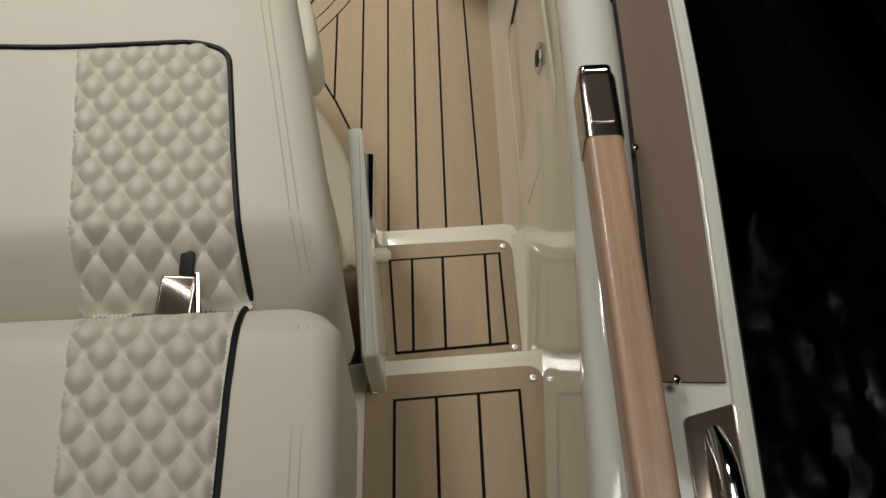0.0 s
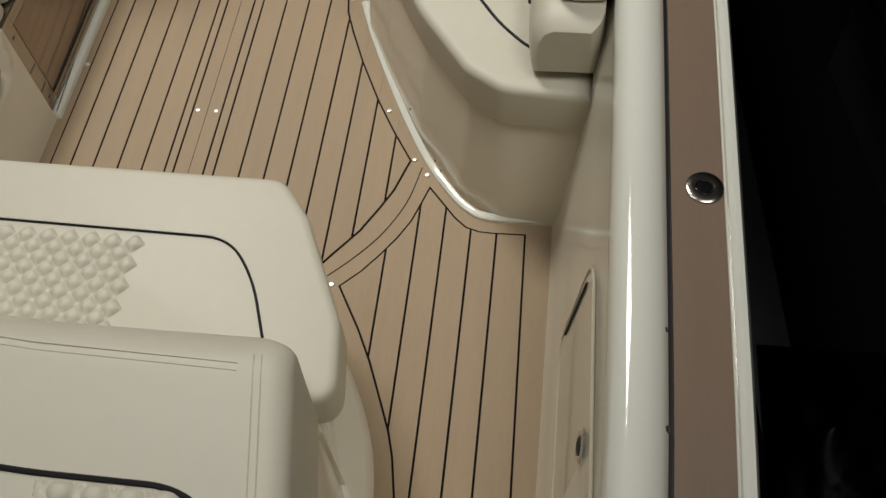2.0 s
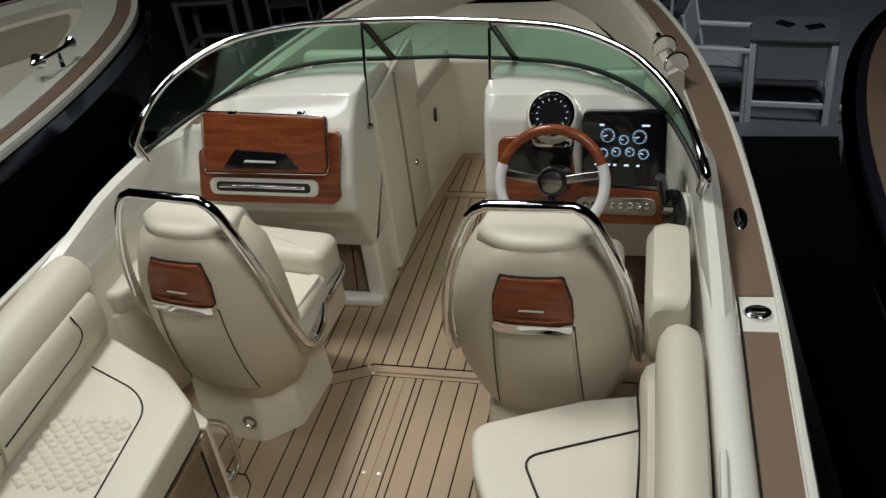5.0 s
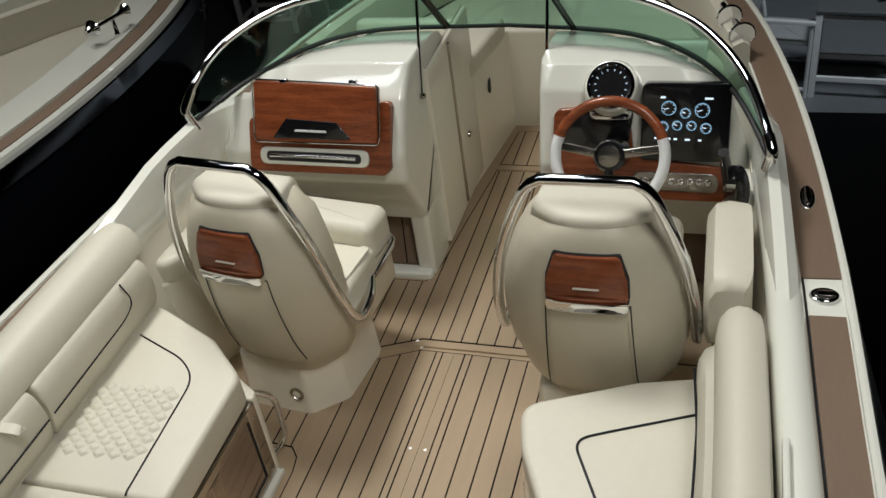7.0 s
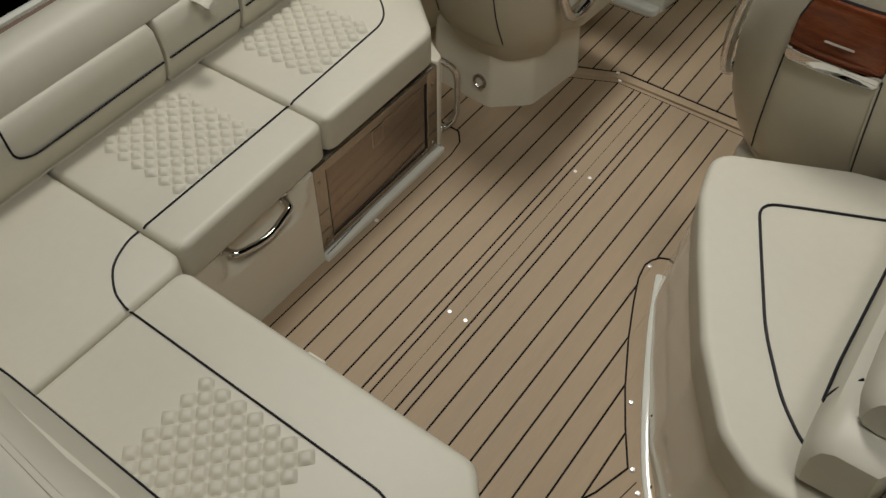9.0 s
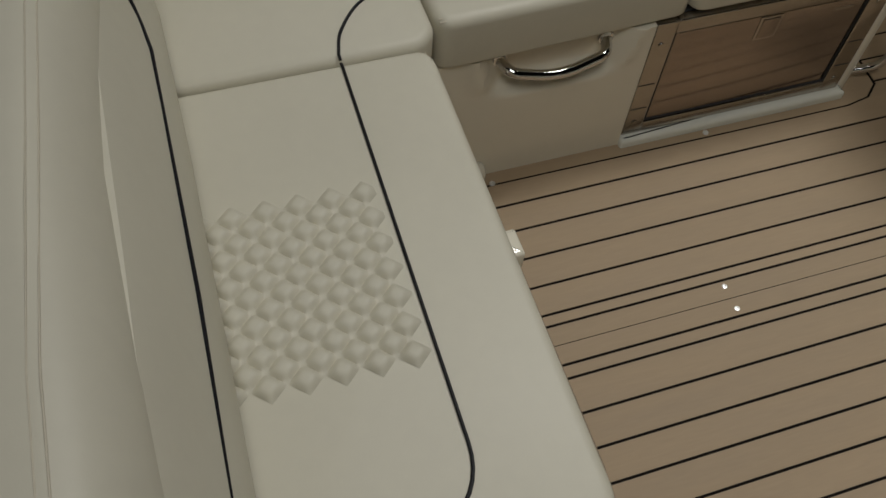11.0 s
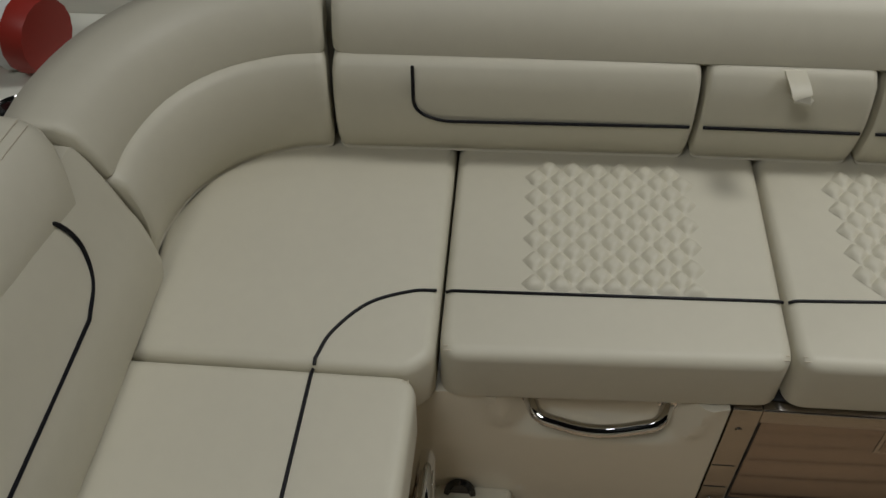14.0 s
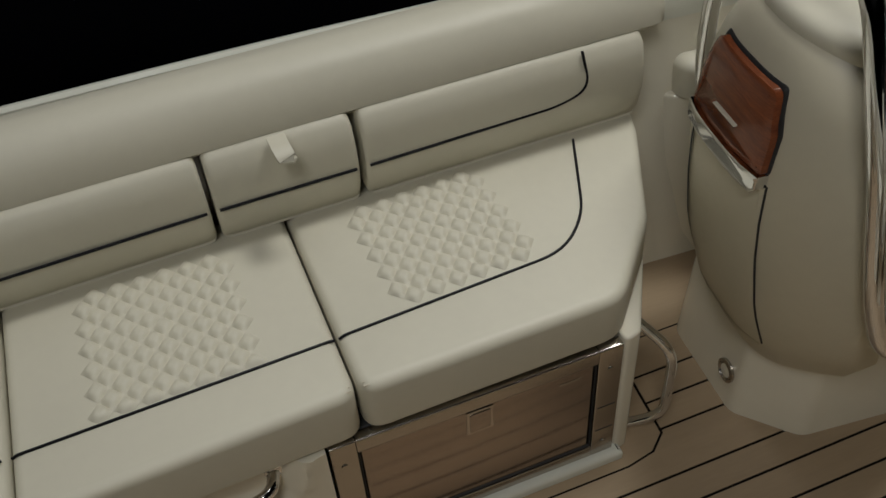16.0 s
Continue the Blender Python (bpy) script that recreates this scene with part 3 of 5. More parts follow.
hd = thing("bench_grab_bar", "curved chrome grab bar on the bench front", "grab bar", at=(-0.385, -0.25, 0.3))
part("bar", tube(bend([(-0.416, -0.352, 0.302), (-0.378, -0.340, 0.296), (-0.364, -0.248, 0.280), (-0.378, -0.150, 0.298), (-0.416, -0.138, 0.304)], 0.05), 0.0105, 12), CHROME, hd)
for y, z in ((-0.352, 0.302), (-0.138, 0.304)):
    part("flange", lathe([(0.017, 0), (0.016, 0.004), (0.011, 0.007)], 16, pose(-0.414, y, z, 0, 90, 0)), CHROME, hd)

fr = thing("refrigerator", "built-in refrigerator drawer with a bronze mirror front in a steel frame", "refrigerator", at=(-0.6, 0.22, 0.0))
part("body", block(-0.85, -0.41, -0.045, 0.475, 0.022, 0.335), RUBBER, fr)
for a in ((-0.05, -0.005, 0.024, 0.335), (0.435, 0.482, 0.024, 0.335), (-0.005, 0.435, 0.304, 0.335), (-0.005, 0.435, 0.024, 0.052)):
    part("frame_bar", block(-0.41, -0.389, a[0], a[1], a[2], a[3], 0.003, 0.003), STEEL, fr, "brushed steel frame")
part("door", block(-0.412, -0.394, 0.000, 0.430, 0.058, 0.298, 0.003), FRIDGE, fr, "bronze mirror door")
part("gasket", tube([(-0.394, -0.002, 0.055), (-0.394, 0.432, 0.055), (-0.394, 0.432, 0.301), (-0.394, -0.002, 0.301)], 0.003, 6, close=True), RUBBER, fr)
lt = part("latch_plate", block(-0.396, -0.3915, 0.186, 0.236, 0.235, 0.295, 0.001), STEEL, fr)
part("latch", block(-0.393, -0.3895, 0.192, 0.230, 0.241, 0.289, 0.001), FRIDGE, lt)
part("badge", block(-0.395, -0.3932, 0.36, 0.405, 0.272, 0.279, 0.0005), STEEL, fr)
for y in (-0.03, 0.458):
    for z in (0.06, 0.28):
        part("bolt", lathe([(0.006, 0), (0.005, 0.003), (0.001, 0.0035)], 10, pose(-0.3895, y, z, 0, 90, 0)), STEEL, fr)
    for z in (0.10, 0.17):
        part("vent_slot", block(-0.3915, -0.3885, y - 0.018, y + 0.018, z, z + 0.003, 0.0005, 0.0005), RUBBER, fr)
sr = thing("side_rail", "bent chrome tube beside the end of the bench", "rail", at=(-0.42, 0.56, 0))
part("tube", tube(bend([(-0.43, 0.535, 0.02), (-0.40, 0.60, 0.05), (-0.40, 0.60, 0.24), (-0.45, 0.545, 0.30)], 0.05), 0.010), CHROME, sr)

leg = thing("seat_support", "chrome tube support under the aft seat", "support", at=(0.0, -0.56, 0))
part("tube", tube(bend([(-0.33, -0.60, 0.0), (-0.33, -0.53, 0.02), (-0.32, -0.500, 0.29), (-0.2, -0.492, 0.33), (0.36, -0.498, 0.33)], 0.06), 0.012), CHROME, leg)
part("clamp", block(-0.03, 0.02, -0.52, -0.472, 0.31, 0.35, 0.006), GEL, leg)
cu = thing("drain_cup", "black drain fitting low on the bench front", "fitting", at=(-0.38, -0.46, 0.05))
part("ring", lathe([(0.028, 0), (0.028, 0.006), (0.02, 0.008), (0.016, 0.003)], 18, pose(-0.372, -0.455, 0.048, 0, 60, 0)), BLACK, cu)

ZT = 0.45


def pipe_on(pts, parent, r=0.0027, rad=0.0, n=7):
    part("piping", tube(bend(pts, rad) if rad else pts, r, 6), PIPE, parent, "thin dark navy piping")


def stitches(parent, rows):
    for a in rows:
        part("stitching", tube(a, 0.0011, 5), STITCH, parent, "pale double stitching")


def seat(label, outline, radii, z0=0.342, z1=ZT):
    c = thing("seat_cushion", label, "cushion", "bench seat cushions", at=(outline[0][0], outline[0][1], z0))
    part("cover", slab(rounded(outline, radii), z0, z1, 0.018, crown=0.0, low=0.008), VINYL, c)
    return c


c = seat("cream vinyl cushion, quilted panel, dark piping, above the grab handle", [(-0.87, -0.4885), (-0.372, -0.4885), (-0.391, 0.0135), (-0.87, 0.0135)], [0, 0.035, 0.035, 0])
pipe_on([(-0.489, -0.486, 0.447), (-0.489, -0.478, 0.4515), (-0.505, 0.005, 0.4515), (-0.507, 0.012, 0.447)], c)
part("quilted_panel", quilt(always, (-0.768, -0.355), 0.0, 0.0465, 0.040, (0.262, 0.245), height=0.0085, z=ZT, cuts=[(-0.498, -0.355, -0.9995, -0.033)], wave=0.0), VINYL, c)
stitches(c, [[(-0.384 - d, -0.482, 0.4452 + d * 0.2), (-0.4025 - d, 0.006, 0.4452 + d * 0.2)] for d in (0.0, 0.007)])
c = seat("cream vinyl end cushion, quilted panel, dark piping, above the refrigerator", [(-0.87, 0.0185), (-0.391, 0.0185), (-0.397, 0.475), (-0.55, 0.612), (-0.78, 0.725), (-0.87, 0.755)], [0, 0.035, 0.08, 0.14, 0.1, 0])
pipe_on([(-0.507, 0.020, 0.447), (-0.508, 0.03, 0.4515), (-0.531, 0.435, 0.4515), (-0.60, 0.508, 0.4515), (-0.80, 0.593, 0.4515)], c, rad=0.06)
part("quilted_panel", quilt(always, (-0.775, 0.13), 0.06, 0.0465, 0.040, (0.25, 0.25), height=0.008, z=ZT, cuts=[(-0.521, 0.13, -0.998, -0.057)], wave=0.0), VINYL, c)
stitches(c, [[(-0.4025 - d, 0.026, 0.4452 + d * 0.2), (-0.4085 - d, 0.43, 0.4452 + d * 0.2)] for d in (0.0, 0.007)])
c = seat("plain cream vinyl corner seat cushion with curved dark piping", [(-0.3415, -0.925), (-0.3415, -0.525), (-0.372, -0.4935), (-0.85, -0.4935), (-0.85, -0.70), (-0.80, -0.82), (-0.72, -0.90), (-0.60, -0.95)], [0, 0.04, 0.04, 0, 0.12, 0.12, 0.12, 0])
pipe_on([(-0.3415, -0.660, 0.449)] + [tuple(p) for p in spline([(-0.352, -0.660, 0.4515), (-0.40, -0.644, 0.4515), (-0.455, -0.600, 0.4515), (-0.483, -0.54, 0.4515), (-0.488, -0.50, 0.4515)])], c)
c = seat("long cream vinyl aft cushion with quilted panel and dark piping", [(-0.3365, -0.99), (0.62, -0.99), (0.60, -0.83), (0.50, -0.61), (0.435, -0.525), (-0.3365, -0.513)], [0, 0.05, 0.12, 0.12, 0.06, 0.035])
pipe_on([(-0.335, -0.661, 0.447), (-0.327, -0.661, 0.4515), (0.362, -0.676, 0.4515), (0.425, -0.76, 0.4515), (0.482, -0.915, 0.4515)], c, rad=0.07)
part("quilted_panel", quilt(lambda x, y: y < -0.688, (-0.088, -0.95), -0.025, 0.0435, 0.0465, (0.262, 0.29), height=0.0095, z=ZT, cuts=[(0, -0.677, 0, -1)], wave=0.0), VINYL, c)
stitches(c, [[(-0.328, -0.526 - d, 0.445 + d * 0.2), (0.40, -0.537 - d, 0.445 + d * 0.2)] for d in (0.0, 0.007)])


def back(label, path, profile, cat_group="bench back cushions", ends=0.008):
    """A back cushion drawn along a path, its ends rounded in; profile: (back from the path, up)."""
    c = thing("back_cushion", label, "cushion", cat_group, at=tuple(path[len(path) // 2]))
    path = [Vector(p) for p in path]
    mid = (sum(a for a, b in profile) / len(profile), sum(b for a, b in profile) / len(profile))
    d0, d1 = (path[1] - path[0]).normalized(), (path[-1] - path[-2]).normalized()
    dense = [path[0], path[0] + d0 * ends * 0.4, path[0] + d0 * ends, path[0] + d0 * ends * 2] + path[1:-1] + [path[-1] - d1 * ends * 2, path[-1] - d1 * ends, path[-1] - d1 * ends * 0.4, path[-1]]
    end = [0.70, 0.88, 0.965, 1.0] if ends > 0.02 else [0.86, 0.95, 0.985, 1.0]
    s = end + [1.0] * (len(path) - 2) + end[::-1]
    bm = bmesh.new()
    loops = []
    for i, p in enumerate(dense):
        t = dense[min(i + 1, len(dense) - 1)] - dense[max(i - 1, 0)]
        t.z = 0
        t.normalize()
        n = Vector((t.y, -t.x, 0))
        loops.append([p + n * (mid[0] + (a - mid[0]) * s[i]) + Vector((0, 0, mid[1] + (b - mid[1]) * s[i])) for a, b in profile])
    rings(bm, loops)
    part("cover", bm, VINYL, c)
    return c


# backs: the way runs aft, so that "right" is outboard to port
LOW = [(0.022, 0.004), (0.010, 0.025), (0.001, 0.065), (-0.001, 0.10), (0.004, 0.14), (0.014, 0.175), (0.03, 0.187), (0.055, 0.190), (0.11, 0.186), (0.11, 0.0), (0.02, 0.0)]
TOP = [(0.045, 0.176), (0.033, 0.188), (0.037, 0.218), (0.060, 0.262), (0.085, 0.278), (0.125, 0.282), (0.165, 0.272), (0.185, 0.245), (0.19, 0.17), (0.12, 0.17)]
for y0, y1, lab in ((-0.108, -0.692, "cream vinyl back cushion, padded panel edged in dark piping"), (0.163, -0.098, "narrow cream vinyl back cushion with a fabric pull tab"), (0.745, 0.176, "long cream vinyl back cushion, padded panel edged in dark piping")):
    xa, xb = -0.795 - 0.012 * (y0 + 0.1), -0.795 - 0.012 * (y1 + 0.1)
    xb = -0.778 if y1 < -0.6 else xb
    c = back(lab, [(xa, y0, ZT), ((xa + xb) / 2, (y0 + y1) / 2, ZT), (xb, y1, ZT)], LOW)
    z = 0.535
    if y1 < -0.6:
        pts = [(xa + 0.002, y0 - 0.006, z), (xb - 0.000, -0.52, z), (xb - 0.000, -0.562, z + 0.02), (xb - 0.012, -0.563, z + 0.099)]
    elif y0 > 0.6:
        pts = [(xb + 0.002, y1 + 0.006, z), (xa + 0.002, 0.56, z + 0.004), (xa + 0.002, 0.625, z + 0.025), (xa - 0.012, 0.612, z + 0.10)]
    else:
        pts = [(xa + 0.002, y0 - 0.006, z), (xb + 0.002, y1 + 0.006, z)]
    pipe_on(pts, c, 0.0029, rad=0.04)
    if lab.startswith("narrow"):
        part("pull_tab", sweep(bend([(-0.812, 0.03, 0.638), (-0.775, 0.03, 0.640), (-0.762, 0.032, 0.636), (-0.752, 0.034, 0.628), (-0.766, 0.035, 0.622)], 0.008), [(-0.016, 0), (0.016, 0), (0.016, 0.004), (-0.016, 0.004)]), VINYL, c, "pale fabric pull tab")
CORNER = spline([(-0.778, -0.70, ZT), (-0.765, -0.77, ZT), (-0.725, -0.845, ZT), (-0.66, -0.895, ZT), (-0.575, -0.918, ZT), (-0.50, -0.918, ZT)], 4)
back("curved cream vinyl corner back cushion", CORNER, LOW)
back("long cream vinyl bolster along the top of the bench back", [(-0.80, 0.80, ZT), (-0.798, 0.5, ZT), (-0.793, 0.0, ZT), (-0.785, -0.4, ZT), (-0.778, -0.692, ZT)], TOP, "bench bolsters", 0.015)
back("curved cream vinyl corner bolster", CORNER, TOP, "bench bolsters")
AFT = [(-0.492, -0.915, ZT), (-0.2, -0.918, ZT), (0.1, -0.926, ZT), (0.35, -0.935, ZT), (0.56, -0.95, ZT)]
c = back("long cream vinyl aft back cushion with dark piping", AFT, [(0.0, 0.004), (-0.004, 0.03), (0.002, 0.08), (0.010, 0.115), (0.019, 0.135), (0.036, 0.185), (0.056, 0.235), (0.070, 0.258), (0.11, 0.262), (0.12, 0.0)])
pipe_on([tuple(p) for p in spline([(-0.345, -0.984, 0.712), (-0.372, -0.966, 0.675), (-0.374, -0.950, 0.635), (-0.350, -0.939, 0.595), (-0.30, -0.932, 0.577)], 4)] + [ (0.1, -0.940, 0.575), (0.52, -0.960, 0.575)], c, r=0.0034)

# ---- sunpads behind the aft seat ----
ZP = 0.785


def ahead(y):
    return max(0.0, min(1.0, (y + 1.45) / 0.35))


def pad_z(y):
    """The height of the sunpads' upper side: it rolls down to the seat back and to the gap between the pads."""
    if y > -1.065:
        return ZP - 0.055 * min(1, (y + 1.065) / 0.067) ** 1.4
    if y > -1.672:
        return ZP - 0.055 * max(0, min(1, (-1.565 - y) / 0.09)) ** 1.3
    return ZP - 0.035 * max(0, min(1, (y + 1.74) / 0.068)) ** 2


def pad_at(x, y):
    return pad_z(y + 0.08 * min(0.0, x) * ahead(y))


def pad_cover(left, edge, y0, y1, soft0, soft1, r=0.032):
    """A thick pad drawn crosswise, row by row: edge gives its starboard side, soft0 and soft1 round its ends."""
    bm = bmesh.new()
    rows = [(y0, -9), (y0, 0.0)] + [(y0 + soft0 * (1 - math.cos(a)), math.sin(a)) for a in (math.pi / 2 * k / 5 for k in range(1, 6))]
    n = max(8, int((y1 - y0) / 0.022))
    rows += [(y0 + soft0 + (y1 - y0 - soft0 - soft1) * k / n, 1.0) for k in range(1, n)]
    rows += [(y1 - soft1 * (1 - math.cos(a)), math.sin(a)) for a in (math.pi / 2 * k / 5 for k in range(5, 0, -1))] + [(y1, 0.0), (y1, -9)]
    loops = []
    for y, full in rows:
        end = soft0 if y < (y0 + y1) / 2 else soft1
        top = 0.50 if full < 0 else pad_z(y) - end * (1 - full)
        corner = 0.05 * (1 - max(0.0, min(1.0, min(y - y0, y1 - y) / 0.05))) ** 2
        xl, xr = left + corner, edge(y) - corner
        rr = min(r, max(0.0005, top - 0.50) * 0.9)
        arc = [(rr * (1 - math.cos(a)), top - rr + rr * math.sin(a)) for a in (math.pi / 2 * k / 6 for k in range(7))]
        ring = [(xl + 0.01, 0.50)] + [(xl + d, z) for d, z in arc] + [(xl + rr + (xr - xl - 2 * rr) * k / 14, top) for k in range(1, 14)] + [(xr - d, z) for d, z in arc[::-1]] + [(xr - 0.01, 0.50)]
        loops.append([(x, y - 0.08 * min(0.0, x) * ahead(y), z) for x, z in ring])
    rings(bm, loops)
    return bm


def puffs(*args):
    bm = quilt(*args)
    for v in bm.verts:
        v.co.z += pad_at(v.co.x, v.co.y) - ZP
    return bm


def lay(pts, n=5, up=0.0012):
    """A line laid on the sunpads, following their roll."""
    out = []
    for a, b in zip(pts, pts[1:]):
        for k in range(n):
            x, y = a[0] + (b[0] - a[0]) * k / n, a[1] + (b[1] - a[1]) * k / n
            out.append((x, y, pad_at(x, y) + up))
    return out + [(*pts[-1], pad_at(*pts[-1]) + up)]


sp = thing("sunpad", "cream vinyl sunpad with a quilted panel, dark piping and double stitching", "sunpad", "sunpads", at=(-0.2, -1.3, 0.5))
part("cover", pad_cover(-0.47, lambda y: 0.722 - 0.112 * max(0.0, min(1.0, (y + 1.668) / 0.68)), -1.668, -0.998, 0.028, 0.04), VINYL, sp)
line = [(p.x, p.y) for p in bend([(-0.30, -1.655, 0), (-0.31, -1.41, 0), (-0.348, -1.120, 0), (-0.153, -1.167, 0), (0.02, -1.200, 0), (0.14, -1.235, 0), (0.30, -1.249, 0), (0.498, -1.251, 0), (0.550, -1.272, 0), (0.573, -1.47, 0), (0.598, -1.645, 0)], 0.05)]
part("piping", tube(lay(line) + [(0.600, -1.663, 0.70), (0.601, -1.669, 0.67)], 0.0042, 6), PIPE, sp, "thin dark navy piping")
part("quilted_panel", puffs(always, (0.286, -1.74), -0.02, 0.046, 0.059, (0.36, 0.56), 0.0105, 8, ZP, [(0.323, -1.236, 0.99, 0.137), (0.548, -1.27, -0.99, -0.12), (0.4, -1.255, 0, -1), (0.4, -1.661, 0, 1), (0.520, -1.260, -0.707, -0.707)], 0.0), VINYL, sp, "diamond-quilted panel")
part("quilted_panel", puffs(always, (-0.40, -1.74), -0.05, 0.046, 0.059, (0.28, 0.62), 0.0105, 8, ZP, [(-0.330, -1.2, 0.99, 0.1), (-0.13, -1.2, -1, 0), (-0.153, -1.171, -0.2, -0.98), (0, -1.652, 0, 1)], 0.0), VINYL, sp, "diamond-quilted panel")
stitches(sp, [lay([(-0.45, -1.005 - d), (-0.2, -1.032 - d), (0.26, -1.068 - d), (0.55, -1.075 - d)], up=0.0) for d in (0.0, 0.011)] + [lay([(0.580 - d, -1.06), (0.618 - d, -1.28), (0.655 - d, -1.50), (0.676 - d, -1.63)], up=0.0) for d in (0.0, 0.011)])
s2 = thing("sunpad", "cream vinyl rear sunpad with a quilted panel beside a buckle", "sunpad", "sunpads", at=(-0.2, -2.2, 0.5))
part("cover", pad_cover(-0.47, lambda y: 0.72, -2.7, -1.676, 0.03, 0.02), VINYL, s2)
part("piping", tube([(0.601, -1.677, 0.70)] + lay([(0.600, -1.683), (0.598, -1.72), (0.594, -1.80), (0.592, -2.2), (0.59, -2.66)]), 0.0042, 6), PIPE, s2, "thin dark navy piping")
part("quilted_panel", puffs(always, (0.35, -2.66), 0.0, 0.046, 0.059, (0.30, 1.0), 0.0105, 8, ZP, [(0.392, -1.676, 0.995, 0.09), (0.588, -1.7, -1, 0), (0, -1.688, 0, -1), (0, -2.64, 0, 1)], 0.0), VINYL, s2, "diamond-quilted panel")
stitches(s2, [lay([(0.683 - d, -1.72), (0.676 - d, -2.65)], up=0.0) for d in (0.0, 0.011)])
bk = thing("buckle", "dark chrome strap buckle between the two sunpads", "buckle", at=(0.50, -1.65, 0.72))
part("clasp", moved(block(-0.024, 0.024, -0.034, 0.022, 0, 0.014, 0.004, 0.006), pose(0.512, -1.652, 0.750, 10, 0, -6)), FRIDGE, bk)
part("tongue", moved(block(-0.009, 0.009, 0.0, 0.034, 0.002, 0.009, 0.002), pose(0.521, -1.631, 0.756, 22, 0, -6)), RUBBER, bk)
part("edge", tube([(0.540, -1.683, 0.757), (0.537, -1.633, 0.768)], 0.004, 8), CHROME, bk)

ad = tagged(part("aft_deck_port", slab(rounded([(-0.475, -2.7), (-0.475, -0.96), (-0.72, -1.0), (-0.98, -0.9), (-0.98, -2.7)], 0.02), 0.40, 0.615, 0.012), GELW), "white moulded aft deck beside the sunpads", "deck", kind="structure")
for x, y in ((-0.625, -1.255), (-0.652, -1.155)):
    ch = thing("cup_holder", "round chrome cup holder sunk in the white aft deck", "cup holder", "cup holders", at=(x, y, 0.615))
    part("rim", lathe([(0.046, -0.004), (0.046, 0.002), (0.041, 0.006), (0.037, 0.002)], 24, pose(x, y, 0.615)), CHROME, ch)
    part("well", lathe([(0.038, -0.003), (0.036, 0.0022), (0.01, 0.0026)], 20, pose(x, y, 0.615)), BLACK, ch)
tw = thing("striped_towel", "rolled red and white striped towel on the aft deck", "towel", at=(-0.82, -1.28, 0.62))
for k in range(9):
    part("stripe", moved(lathe([(0.058 + 0.004 * ((k * 7) % 3), 0.0), (0.062 + 0.003 * ((k * 5) % 3), 0.012), (0.058, 0.034)], 16), pose(-0.865 + 0.010 * k, -1.44 + 0.034 * k, 0.672, -90, 0, -16)), RED if k % 2 == 0 else WHITE, tw, "red stripe" if k % 2 == 0 else "white stripe")

# ---- starboard lounge ----
LOUNGE_FLOOR = [(0.392, 0.44), (0.44, 0.30), (0.491, 0.18), (0.56, 0.03), (0.642, -0.125), (0.713, -0.224), (0.785, -0.294), (0.98, -0.296), (1.0, 0.66), (0.62, 0.60), (0.41, 0.52)]
lb = thing("lounge_moulding", "cream moulded base of the starboard lounge with a white toe strip", "bench", at=(0.8, 0.1, 0))
LO = [(0.425, 0.495), (0.46, 0.345), (0.535, 0.18), (0.645, -0.035), (0.765, -0.205), (0.85, -0.262), (1.034, -0.275), (1.034, 0.70), (0.72, 0.625)]
LOR = ccw(rounded(LO, [0.07, 0.15, 0.15, 0.15, 0.1, 0.1, 0, 0, 0.15], 6))
bm = bmesh.new()
rings(bm, [[(q.x, q.y, z) for q in inset(LOR, d)] for z, d in ((0.0, -0.034), (0.05, -0.030), (0.2, -0.008), (0.33, 0.012))])
part("wall", bm, GEL, lb)
part("toe_strip", sweep(spline([(0.392, 0.43, 0.0), (0.44, 0.30, 0), (0.491, 0.18, 0), (0.56, 0.03, 0), (0.642, -0.125, 0), (0.713, -0.224, 0), (0.765, -0.275, 0), (0.82, -0.297, 0), (0.96, -0.298, 0)]), [(0.006, 0), (0.005, 0.008), (0.0, 0.012), (-0.012, 0.012), (-0.012, 0)]), GELW, lb, "bright white toe strip")
for x, y, z in ((0.60, 0.0, 0.06), (0.685, -0.17, 0.07), (0.70, -0.185, 0.05)):
    part("screw", lathe([(0.005, 0), (0.004, 0.003), (0.001, 0.0035)], 8, pose(x - 0.008, y - 0.008, z, 0, -90, 30)), CHROME, lb)
lc = thing("lounge_cushion", "large cream vinyl lounge cushion with curved dark piping", "cushion", at=(0.75, 0.1, 0.33))
LO = [(0.425, 0.495), (0.46, 0.345), (0.535, 0.18), (0.645, -0.035), (0.765, -0.205), (0.85, -0.262), (1.034, -0.275), (1.034, 0.70), (0.72, 0.625)]
part("cover", slab(rounded(LO, [0.07, 0.15, 0.15, 0.15, 0.1, 0.1, 0, 0, 0.15], 6), 0.322, 0.442, 0.02, seg=6, low=0.012), VINYL, lc)
pipe_on([(0.90, 0.53, 0.4435), (0.67, 0.43, 0.4435), (0.585, 0.39, 0.4435), (0.655, 0.24, 0.4435), (0.74, 0.06, 0.4435), (0.83, -0.075, 0.4435), (0.89, -0.135, 0.4435), (0.93, -0.16, 0.4435)], lc, 0.0035, 0.05)
